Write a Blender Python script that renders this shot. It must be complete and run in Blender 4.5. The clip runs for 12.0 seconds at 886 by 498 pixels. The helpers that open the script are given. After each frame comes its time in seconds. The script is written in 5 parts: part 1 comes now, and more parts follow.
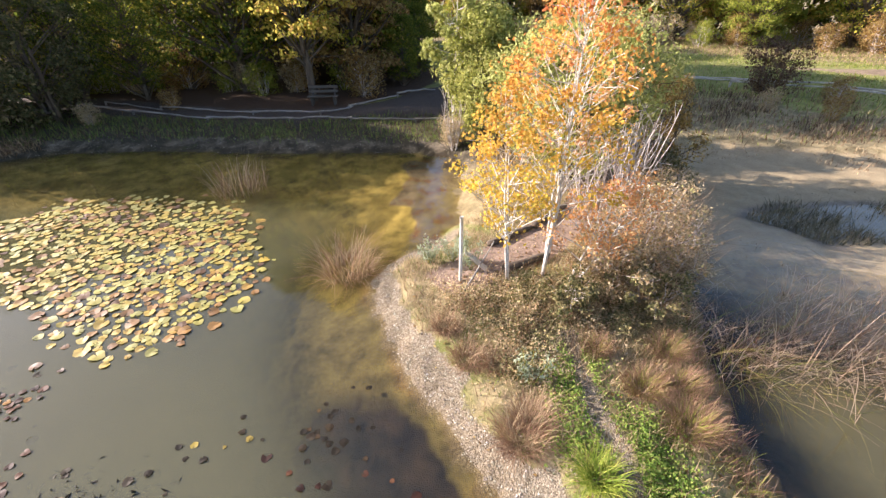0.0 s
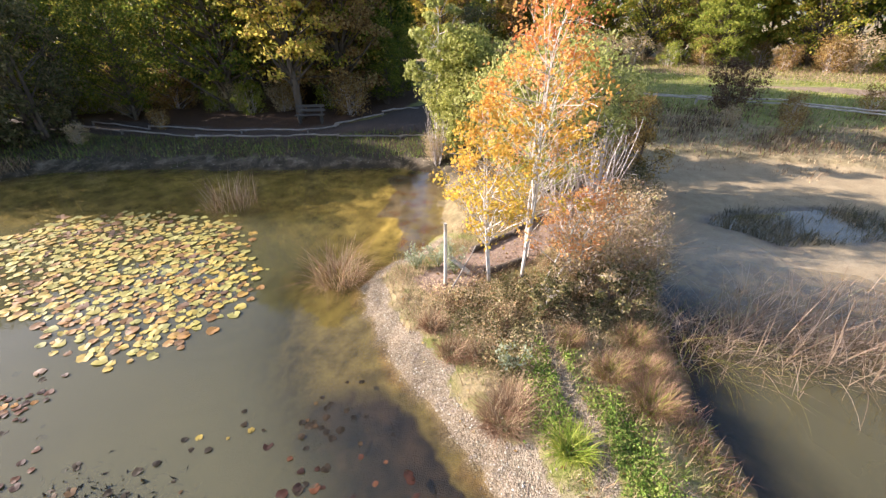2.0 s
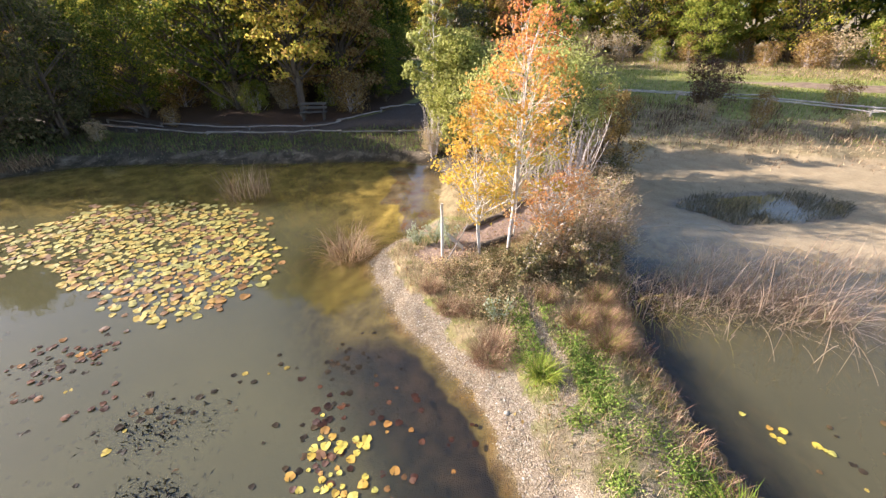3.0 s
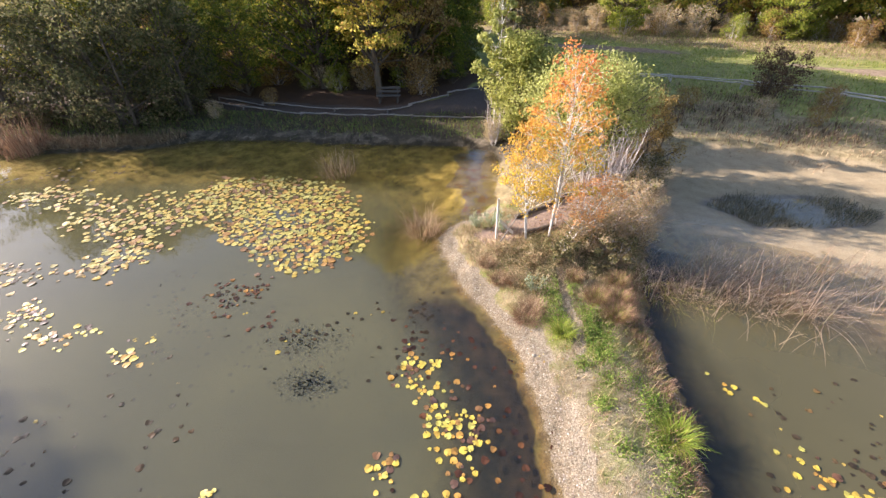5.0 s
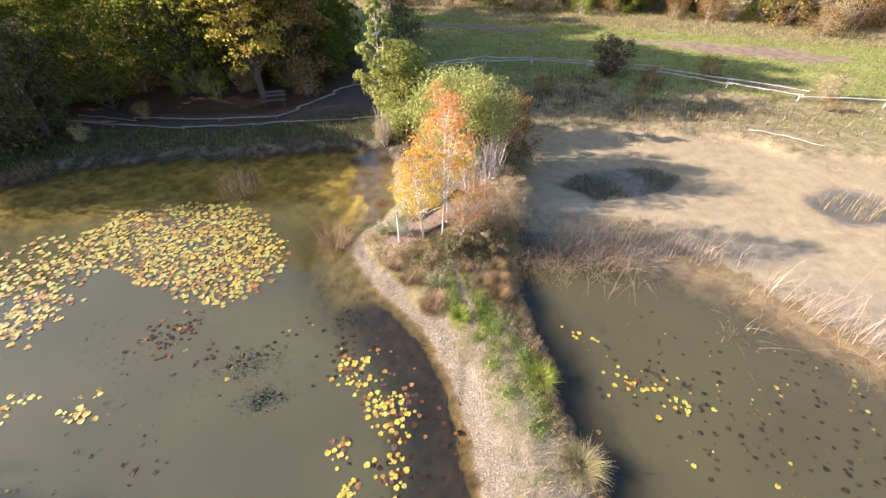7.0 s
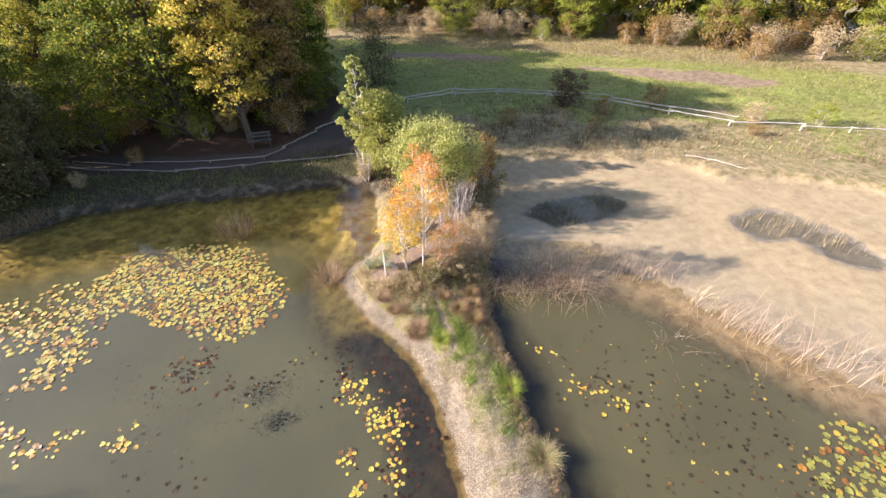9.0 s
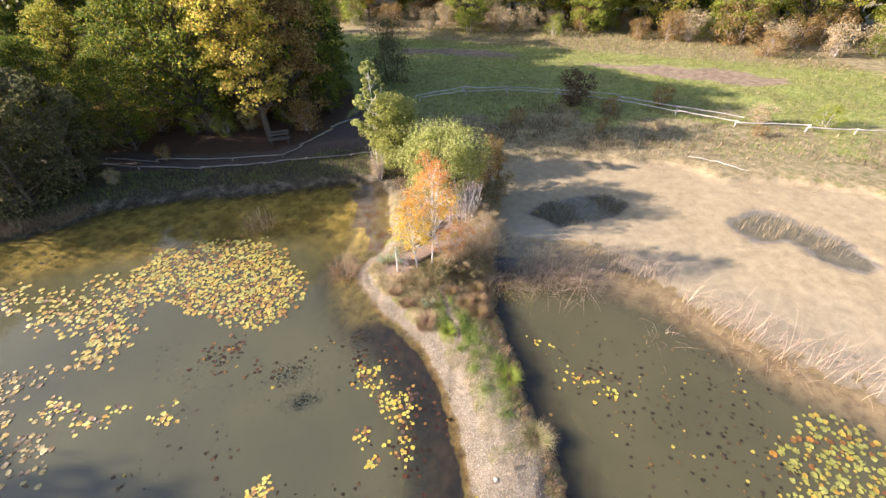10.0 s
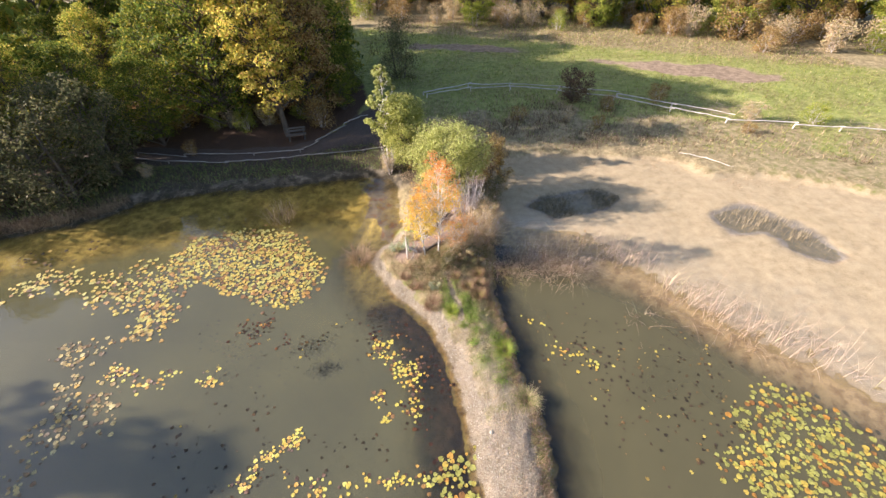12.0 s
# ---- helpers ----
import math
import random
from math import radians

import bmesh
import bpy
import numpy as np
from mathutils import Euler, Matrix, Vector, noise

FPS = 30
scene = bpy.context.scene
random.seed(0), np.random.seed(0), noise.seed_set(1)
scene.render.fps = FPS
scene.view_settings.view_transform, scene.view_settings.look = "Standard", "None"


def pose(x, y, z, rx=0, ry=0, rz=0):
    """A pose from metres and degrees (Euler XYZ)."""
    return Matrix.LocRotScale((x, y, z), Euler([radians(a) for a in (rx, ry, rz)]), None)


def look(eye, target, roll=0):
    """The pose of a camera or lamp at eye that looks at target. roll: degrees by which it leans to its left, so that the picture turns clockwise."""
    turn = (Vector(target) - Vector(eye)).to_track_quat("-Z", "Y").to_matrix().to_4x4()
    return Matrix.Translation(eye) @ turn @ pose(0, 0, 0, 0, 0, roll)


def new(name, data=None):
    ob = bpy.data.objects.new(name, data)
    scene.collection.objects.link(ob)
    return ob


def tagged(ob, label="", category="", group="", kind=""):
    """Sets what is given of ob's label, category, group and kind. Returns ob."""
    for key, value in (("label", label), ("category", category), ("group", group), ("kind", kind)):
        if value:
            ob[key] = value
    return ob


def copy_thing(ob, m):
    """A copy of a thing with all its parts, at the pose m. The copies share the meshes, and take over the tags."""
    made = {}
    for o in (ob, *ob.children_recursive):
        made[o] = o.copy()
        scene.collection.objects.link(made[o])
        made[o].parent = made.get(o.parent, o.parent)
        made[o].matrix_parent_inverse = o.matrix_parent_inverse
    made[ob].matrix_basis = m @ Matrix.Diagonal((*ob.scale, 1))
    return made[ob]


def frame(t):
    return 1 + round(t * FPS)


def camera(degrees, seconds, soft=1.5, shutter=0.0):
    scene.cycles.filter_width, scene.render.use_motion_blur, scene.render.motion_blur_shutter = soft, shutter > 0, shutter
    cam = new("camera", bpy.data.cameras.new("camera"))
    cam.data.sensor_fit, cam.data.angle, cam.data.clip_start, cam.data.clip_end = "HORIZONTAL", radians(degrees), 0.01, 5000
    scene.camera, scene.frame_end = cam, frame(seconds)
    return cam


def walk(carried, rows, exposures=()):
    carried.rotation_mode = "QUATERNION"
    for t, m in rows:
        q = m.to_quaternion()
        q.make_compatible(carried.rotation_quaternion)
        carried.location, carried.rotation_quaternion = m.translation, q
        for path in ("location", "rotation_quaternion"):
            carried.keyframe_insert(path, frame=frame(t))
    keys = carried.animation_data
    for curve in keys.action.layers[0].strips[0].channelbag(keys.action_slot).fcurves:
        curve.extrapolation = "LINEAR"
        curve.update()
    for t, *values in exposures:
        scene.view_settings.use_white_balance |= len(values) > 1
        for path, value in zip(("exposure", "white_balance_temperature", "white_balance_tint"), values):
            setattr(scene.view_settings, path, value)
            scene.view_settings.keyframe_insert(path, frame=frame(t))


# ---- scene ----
cam = camera(94.3, 12.0, soft=1.4)
PATH = [
    (0, (-0.16, -0.442, 4.744), (-0.166, 1.268, 3.707), -0.5),
    (0.5, (-0.153, -0.461, 4.74), (-0.181, 1.267, 3.733), -0.5),
    (1, (-0.151, -0.479, 4.741), (-0.14, 1.268, 3.766), -0.5),
    (1.5, (-0.158, -0.614, 4.774), (-0.128, 1.136, 3.804), -0.4),
    (2, (-0.157, -1.027, 4.853), (-0.093, 0.721, 3.883), -0.4),
    (2.5, (-0.182, -1.687, 4.947), (-0.084, 0.055, 3.97), -0.4),
    (2.7, (-0.199, -1.983, 4.998), (-0.107, -0.241, 4.021), -0.5),
    (4.3, (-0.432, -3.897, 6.133), (-0.445, -2.213, 5.053), -0.9),
    (4.5, (-0.444, -4.09, 6.304), (-0.505, -2.414, 5.214), -0.9),
    (5, (-0.455, -4.474, 6.874), (-0.612, -2.828, 5.748), -1.1),
    (5.5, (-0.436, -4.754, 7.475), (-0.564, -3.125, 6.322), -1.1),
    (6, (-0.396, -5.005, 8.081), (-0.491, -3.376, 6.926), -1.1),
    (6.5, (-0.362, -5.273, 8.641), (-0.366, -3.667, 7.449), -0.9),
    (7, (-0.323, -5.543, 9.089), (-0.054, -4.013, 7.829), -0.4),
    (7.2, (-0.347, -5.658, 9.226), (-0.028, -4.134, 7.97), -0.4),
    (8.8, (-0.542, -6.511, 11.046), (-0.171, -4.985, 9.807), -0.8),
    (9, (-0.551, -6.658, 11.18), (-0.178, -5.129, 9.946), -0.7),
    (9.5, (-0.586, -6.983, 11.697), (-0.234, -5.46, 10.45), -0.9),
    (10, (-0.626, -7.361, 12.192), (-0.309, -5.852, 10.919), -1.1),
    (10.5, (-0.683, -7.743, 12.678), (-0.408, -6.255, 11.37), -1.4),
    (11, (-0.743, -8.166, 13.112), (-0.486, -6.702, 11.774), -1.5),
    (11.5, (-0.829, -8.637, 13.399), (-0.561, -7.181, 12.054), -1.5),
    (12, (-0.911, -8.868, 13.502), (-0.629, -7.387, 12.187), -1.5),
]
walk(cam, [(t, look(eye, target, roll)) for t, eye, target, roll in PATH], [(0, 1.64, 6120, 20), (12, 1.64, 6120, 20)])

# ---- light ----
SUN_ELEV, SUN_AZ = radians(22.3), radians(168)      # azimuth of the sun, counter-clockwise from +x
sun_dir = Vector((math.cos(SUN_ELEV) * math.cos(SUN_AZ), math.cos(SUN_ELEV) * math.sin(SUN_AZ), math.sin(SUN_ELEV)))
world = bpy.data.worlds.new("sky")
scene.world = world
world.use_nodes = True
wn = world.node_tree.nodes
sky = wn.new("ShaderNodeTexSky")
sky.sky_type, sky.sun_disc = "NISHITA", False
sky.sun_elevation, sky.sun_rotation = SUN_ELEV, math.pi / 2 - SUN_AZ
sky.air_density, sky.dust_density = 1.0, 1.4
wn["Background"].inputs["Strength"].default_value = 0.088
world.node_tree.links.new(sky.outputs[0], wn["Background"].inputs["Color"])
sun_data = bpy.data.lights.new("sun", "SUN")
sun_data.energy, sun_data.angle, sun_data.color = 5.0, radians(0.6), (1.0, 0.88, 0.74)
sun_ob = new("sun", sun_data)
sun_ob.matrix_world = look(sun_dir * 80, (0, 0, 0))

rng = np.random.default_rng(7)


# ---- materials ----
def material(name):
    m = bpy.data.materials.new(name)
    m.use_nodes = True
    return m, m.node_tree.nodes, m.node_tree.links


def ramp(nodes, stops):
    r = nodes.new("ShaderNodeValToRGB")
    while len(r.color_ramp.elements) < len(stops):
        r.color_ramp.elements.new(0.5)
    for e, (p, c) in zip(r.color_ramp.elements, stops):
        e.position, e.color = p, (*c, 1)
    return r


def noise_node(nodes, links, scale, detail=4.0, rough=0.6, vec=None):
    n = nodes.new("ShaderNodeTexNoise")
    n.inputs["Scale"].default_value, n.inputs["Detail"].default_value, n.inputs["Roughness"].default_value = scale, detail, rough
    if vec is not None:
        links.new(vec, n.inputs["Vector"])
    return n


def mixc(nodes, links, fac, a, b, mode="MIX"):
    n = nodes.new("ShaderNodeMix")
    n.data_type, n.blend_type = "RGBA", mode
    for sock, v in ((n.inputs["Factor"], fac), (n.inputs["A"], a), (n.inputs["B"], b)):
        if isinstance(v, (int, float)):
            sock.default_value = v
        elif isinstance(v, tuple):
            sock.default_value = (*v, 1)
        else:
            links.new(v, sock)
    return n.outputs["Result"]


def math_node(nodes, links, op, a, b=0.0, clamp=False):
    n = nodes.new("ShaderNodeMath")
    n.operation, n.use_clamp = op, clamp
    for sock, v in zip(n.inputs, (a, b)):
        if isinstance(v, (int, float)):
            sock.default_value = v
        else:
            links.new(v, sock)
    return n.outputs[0]


def leaf_material(name, stops, trans=0.48, source="island", gloss=0.06, top=None, span=(0, 1)):
    """Leaves: a palette picked leaf by leaf, with light passing through. top: a second palette that takes over with height."""
    m, n, l = material(name)
    bs = n["Principled BSDF"]
    if source == "island":
        rnd = n.new("ShaderNodeNewGeometry").outputs["Random Per Island"]
    else:
        rnd = n.new("ShaderNodeObjectInfo").outputs["Random"]
    r = ramp(n, stops)
    l.new(rnd, r.inputs[0])
    col = r.outputs[0]
    tc = n.new("ShaderNodeTexCoord")
    if top:
        r2 = ramp(n, top)
        l.new(rnd, r2.inputs[0])
        sep = n.new("ShaderNodeSeparateXYZ")
        l.new(tc.outputs["Object"], sep.inputs[0])
        mr = n.new("ShaderNodeMapRange")
        mr.inputs["From Min"].default_value, mr.inputs["From Max"].default_value = span
        big = noise_node(n, l, 1.3, 2, vec=tc.outputs["Object"])
        l.new(math_node(n, l, "ADD", sep.outputs["Z"], math_node(n, l, "MULTIPLY", math_node(n, l, "SUBTRACT", big.outputs[0], 0.5), 2.6)), mr.inputs["Value"])
        col = mixc(n, l, mr.outputs[0], col, r2.outputs[0])
    big = noise_node(n, l, 0.9, 3, vec=tc.outputs["Object"])
    shade = ramp(n, [(0.3, (0.72, 0.72, 0.72)), (0.7, (1.2, 1.2, 1.2))])
    l.new(big.outputs[0], shade.inputs[0])
    col = mixc(n, l, 1.0, col, shade.outputs[0], "MULTIPLY")
    l.new(col, bs.inputs["Base Color"])
    bs.inputs["Roughness"].default_value = 0.55
    bs.inputs["Specular IOR Level"].default_value = gloss * 2
    tr = n.new("ShaderNodeBsdfTranslucent")
    l.new(col, tr.inputs["Color"])
    mx = n.new("ShaderNodeMixShader")
    mx.inputs[0].default_value = trans
    l.new(bs.outputs[0], mx.inputs[1])
    l.new(tr.outputs[0], mx.inputs[2])
    l.new(mx.outputs[0], n["Material Output"].inputs[0])
    return m


def wood_material(name, dark, light, scale=6.0, stretch=(1, 1, 0.15), bump=0.5, rough=0.85):
    m, n, l = material(name)
    bs = n["Principled BSDF"]
    tc, mp = n.new("ShaderNodeTexCoord"), n.new("ShaderNodeMapping")
    mp.inputs["Scale"].default_value = stretch
    l.new(tc.outputs["Object"], mp.inputs[0])
    a = noise_node(n, l, scale, 6, 0.65, mp.outputs[0])
    b = noise_node(n, l, scale * 6, 3, 0.6, mp.outputs[0])
    r = ramp(n, [(0.3, dark), (0.62, light)])
    l.new(math_node(n, l, "ADD", math_node(n, l, "MULTIPLY", a.outputs[0], 0.7), math_node(n, l, "MULTIPLY", b.outputs[0], 0.3)), r.inputs[0])
    l.new(r.outputs[0], bs.inputs["Base Color"])
    bs.inputs["Roughness"].default_value = rough
    bu = n.new("ShaderNodeBump")
    bu.inputs["Strength"].default_value, bu.inputs["Distance"].default_value = bump, 0.02
    l.new(b.outputs[0], bu.inputs["Height"])
    l.new(bu.outputs[0], bs.inputs["Normal"])
    return m


M_BARK = wood_material("bark_brown", (0.045, 0.035, 0.026), (0.16, 0.125, 0.09))
M_BARK_PALE = wood_material("bark_pale", (0.34, 0.30, 0.26), (0.78, 0.74, 0.68), 5.0, (1, 1, 0.6))
M_WEATHERED = wood_material("weathered_wood", (0.12, 0.105, 0.09), (0.36, 0.325, 0.28), 5, (0.25, 1, 1))
M_RAIL = wood_material("silvered_wood", (0.24, 0.22, 0.19), (0.58, 0.54, 0.48), 5, (0.25, 1, 1))
# Grey bench wood with the deep shade under the trees in its colour.
M_BENCH_SHADED = wood_material("bench_wood_shaded", (0.035, 0.031, 0.027), (0.095, 0.086, 0.072), 5, (0.2, 1, 1))
M_BLEACHED = wood_material("bleached_wood", (0.42, 0.38, 0.32), (0.75, 0.70, 0.62), 6, (0.5, 1, 1))

M_LEAF_GREEN = leaf_material("leaf_deep_green", [(0.0, (0.07, 0.11, 0.02)), (0.5, (0.14, 0.185, 0.03)), (0.8, (0.27, 0.28, 0.042)), (1.0, (0.46, 0.38, 0.06))])
M_LEAF_LIME = leaf_material("leaf_lime", [(0.0, (0.17, 0.23, 0.035)), (0.5, (0.29, 0.34, 0.055)), (1.0, (0.48, 0.45, 0.09))])
M_LEAF_YELLOW = leaf_material("leaf_golden", [(0.0, (0.30, 0.32, 0.06)), (0.35, (0.55, 0.49, 0.085)), (0.75, (0.78, 0.61, 0.12)), (1.0, (0.66, 0.40, 0.14))])
M_LEAF_RUST = leaf_material("leaf_rust", [(0.0, (0.18, 0.10, 0.04)), (0.5, (0.38, 0.24, 0.09)), (1.0, (0.52, 0.40, 0.15))])
M_LEAF_MIX = leaf_material("leaf_turning", [(0.0, (0.15, 0.20, 0.032)), (0.45, (0.31, 0.34, 0.05)), (0.75, (0.54, 0.48, 0.075)), (1.0, (0.62, 0.41, 0.10))])
M_LEAF_GREY = leaf_material("leaf_grey_willow", [(0.0, (0.075, 0.085, 0.034)), (0.6, (0.155, 0.155, 0.07)), (1.0, (0.30, 0.25, 0.12))])
M_LEAF_WILLOW = leaf_material("leaf_willow", [(0.0, (0.29, 0.32, 0.08)), (0.5, (0.43, 0.45, 0.14)), (1.0, (0.58, 0.57, 0.23))], 0.5)
M_LEAF_ALDER = leaf_material("leaf_sallow", [(0.0, (0.27, 0.30, 0.07)), (0.6, (0.43, 0.44, 0.12)), (1.0, (0.58, 0.55, 0.20))], 0.5)
M_LEAF_BIRCH = leaf_material("leaf_aspen", [(0.0, (0.50, 0.42, 0.07)), (0.5, (0.74, 0.54, 0.09)), (1.0, (0.74, 0.44, 0.09))], 0.5,
                             top=[(0.0, (0.72, 0.42, 0.11)), (0.5, (0.74, 0.35, 0.12)), (1.0, (0.68, 0.22, 0.09))], span=(2.2, 4.6))
M_LEAF_ORANGE = leaf_material("leaf_orange", [(0.0, (0.74, 0.33, 0.14)), (0.5, (0.80, 0.46, 0.20)), (1.0, (0.74, 0.54, 0.26))], 0.45)
M_LEAF_SPIREA = leaf_material("leaf_bramble", [(0.0, (0.26, 0.22, 0.11)), (0.35, (0.48, 0.39, 0.23)), (0.7, (0.66, 0.53, 0.34)), (0.85, (0.62, 0.40, 0.22)), (1.0, (0.40, 0.42, 0.16))], 0.35)
M_LEAF_DARK = leaf_material("leaf_dark_bush", [(0.0, (0.09, 0.05, 0.034)), (0.6, (0.19, 0.12, 0.075)), (1.0, (0.23, 0.19, 0.09))], 0.25)
M_SILVER = leaf_material("leaf_silver", [(0.0, (0.30, 0.36, 0.22)), (1.0, (0.50, 0.54, 0.38))], 0.3)
M_HERB = leaf_material("leaf_herb", [(0.0, (0.10, 0.18, 0.03)), (0.5, (0.20, 0.30, 0.05)), (1.0, (0.38, 0.42, 0.11))], 0.35)
M_IRIS = leaf_material("blade_iris", [(0.0, (0.16, 0.25, 0.03)), (0.6, (0.33, 0.40, 0.06)), (1.0, (0.52, 0.50, 0.12))], 0.4)
M_DRY = leaf_material("blade_dry", [(0.0, (0.20, 0.12, 0.07)), (0.5, (0.38, 0.27, 0.16)), (1.0, (0.58, 0.46, 0.28))], 0.3)
M_DRY_RED = leaf_material("blade_dry_red", [(0.0, (0.16, 0.08, 0.05)), (0.5, (0.32, 0.19, 0.12)), (1.0, (0.46, 0.32, 0.20))], 0.3)
M_REED = leaf_material("blade_reed", [(0.0, (0.32, 0.22, 0.15)), (0.5, (0.52, 0.38, 0.26)), (0.9, (0.62, 0.48, 0.35)), (1.0, (0.46, 0.44, 0.20))], 0.3)
M_STRAW = leaf_material("blade_straw", [(0.0, (0.24, 0.19, 0.11)), (1.0, (0.48, 0.39, 0.24))], 0.3)
M_SEDGE = leaf_material("blade_sedge", [(0.0, (0.14, 0.17, 0.03)), (0.5, (0.30, 0.30, 0.06)), (1.0, (0.50, 0.40, 0.14))], 0.35)
M_GRASS = leaf_material("blade_grass", [(0.0, (0.10, 0.15, 0.03)), (0.45, (0.22, 0.26, 0.06)), (0.7, (0.40, 0.36, 0.15)), (1.0, (0.54, 0.45, 0.24))], 0.35)
M_TURF = leaf_material("blade_turf", [(0.0, (0.12, 0.165, 0.03)), (0.5, (0.29, 0.345, 0.065)), (0.8, (0.44, 0.44, 0.12)), (1.0, (0.58, 0.50, 0.23))])
# Dead brown weeds, toned down further to carry some painted shade.
M_WEEDS = leaf_material("blade_weeds", [(0.0, (0.06, 0.04, 0.025)), (0.6, (0.16, 0.11, 0.065)), (1.0, (0.30, 0.21, 0.12))], 0.25)
M_RUSH = leaf_material("blade_rush", [(0.0, (0.09, 0.09, 0.05)), (0.6, (0.20, 0.18, 0.11)), (1.0, (0.38, 0.33, 0.22))], 0.3)
M_TWIG = wood_material("bare_twig", (0.26, 0.22, 0.20), (0.62, 0.56, 0.52), 8)
M_PAD_COLS = [(0.0, (0.09, 0.045, 0.022)), (0.19, (0.32, 0.16, 0.03)), (0.36, (0.49, 0.34, 0.05)), (0.65, (0.42, 0.36, 0.07)), (1.0, (0.31, 0.30, 0.08))]
PAD_YELLOW = [(0.0, (0.05, 0.022, 0.014)), (0.16, (0.14, 0.06, 0.025)), (0.30, (0.52, 0.28, 0.035)), (0.6, (0.60, 0.46, 0.05)), (1.0, (0.50, 0.47, 0.09))]
PAD_GREEN = [(0.0, (0.14, 0.06, 0.022)), (0.12, (0.42, 0.20, 0.03)), (0.24, (0.47, 0.34, 0.055)), (0.5, (0.27, 0.265, 0.05)), (1.0, (0.36, 0.35, 0.085))]
PAD_DULL = [(0.0, (0.06, 0.04, 0.025)), (0.3, (0.20, 0.13, 0.06)), (0.6, (0.36, 0.28, 0.11)), (0.85, (0.46, 0.40, 0.18)), (1.0, (0.50, 0.31, 0.07))]
PAD_DARK = [(0.0, (0.030, 0.024, 0.016)), (0.6, (0.070, 0.050, 0.030)), (0.86, (0.18, 0.11, 0.04)), (0.95, (0.42, 0.30, 0.07)), (1.0, (0.52, 0.44, 0.09))]
PAD_RED = [(0.0, (0.022, 0.011, 0.009)), (0.5, (0.06, 0.025, 0.016)), (0.85, (0.12, 0.05, 0.024)), (1.0, (0.38, 0.20, 0.05))]
PAD_SUNK = [(0.0, (0.016, 0.014, 0.011)), (0.7, (0.045, 0.034, 0.022)), (0.93, (0.10, 0.06, 0.03)), (1.0, (0.42, 0.33, 0.07))]
PAD_GLOSS = {"dark": 0.08, "dull": 0.14, "green": 0.22, "red": 0.08, "sunk": 0.05}
M_PAD = {k: (leaf_material("pad_" + k, c, 0.12, "object", PAD_GLOSS.get(k, 0.4)), leaf_material("pad_joined_" + k, c, 0.12, "island", PAD_GLOSS.get(k, 0.4)))
         for k, c in (("pale", M_PAD_COLS), ("yellow", PAD_YELLOW), ("green", PAD_GREEN), ("dark", PAD_DARK), ("dull", PAD_DULL), ("red", PAD_RED), ("sunk", PAD_SUNK))}
M_WEED = leaf_material("pondweed", [(0.0, (0.012, 0.012, 0.012)), (1.0, (0.035, 0.032, 0.028))], 0.1)


# ---- mesh builders ----
def raw_mesh(name, V, F, mat, smooth=False):
    """A mesh from arrays: V n x 3, F m x 3 or m x 4."""
    V, F = np.asarray(V, np.float32), np.asarray(F, np.int32)
    me = bpy.data.meshes.new(name)
    me.vertices.add(len(V))
    me.vertices.foreach_set("co", V.ravel())
    k = F.shape[1]
    me.loops.add(F.size)
    me.loops.foreach_set("vertex_index", F.ravel())
    me.polygons.add(len(F))
    me.polygons.foreach_set("loop_start", np.arange(0, F.size, k, dtype=np.int32))
    me.polygons.foreach_set("loop_total", np.full(len(F), k, np.int32))
    me.polygons.foreach_set("use_smooth", np.full(len(F), smooth, bool))
    me.update(calc_edges=True)
    me.validate()
    if mat:
        me.materials.append(mat)
    return me


def joined(chunks):
    """Joins (V, F) chunks of one face size."""
    vs, fs, o = [], [], 0
    for V, F in chunks:
        vs.append(V)
        fs.append(F + o)
        o += len(V)
    return np.concatenate(vs), np.concatenate(fs)


def part(name, geo, mat, parent, label="", smooth=False):
    ob = new(name, geo if isinstance(geo, bpy.types.Mesh) else raw_mesh(name, *geo, mat, smooth))
    ob.parent = parent
    if label:
        tagged(ob, label)
    return ob


def thing(name, m, label, category, group="", kind=""):
    ob = new(name)
    ob.empty_display_size = 0.1
    ob.matrix_world = m
    return tagged(ob, label, category, group, kind)


def bm_geo(bm):
    me = bpy.data.meshes.new("part")
    bm.to_mesh(me)
    bm.free()
    return me


def tube(points, radii, sides=7):
    """A tube along a polyline, quads, with closed tip."""
    P, n = np.asarray(points, float), len(points)
    T = np.gradient(P, axis=0)
    T /= np.linalg.norm(T, axis=1)[:, None] + 1e-9
    ref = np.array([0.0, 0.0, 1.0]) if abs(T[0][2]) < 0.8 else np.array([1.0, 0.0, 0.0])
    A = np.cross(T, ref)
    A /= np.linalg.norm(A, axis=1)[:, None] + 1e-9
    B = np.cross(T, A)
    ang = np.linspace(0, 2 * np.pi, sides, endpoint=False)
    ring = np.cos(ang)[None, :, None] * A[:, None] + np.sin(ang)[None, :, None] * B[:, None]
    V = (P[:, None] + ring * np.asarray(radii, float)[:, None, None]).reshape(-1, 3)
    i, j = np.meshgrid(np.arange(n - 1), np.arange(sides), indexing="ij")
    a, b = i * sides + j, i * sides + (j + 1) % sides
    F = np.stack([a, a + sides, b + sides, b], -1).reshape(-1, 4)
    caps = []
    for s in (0, (n - 1) * sides):
        c = len(V)
        V = np.vstack([V, P[0 if s == 0 else -1]])
        for q in range(0, sides - 1, 2):
            caps.append((c, s + q, s + (q + 1) % sides, s + (q + 2) % sides))
    return V, np.vstack([F, np.array(caps)])


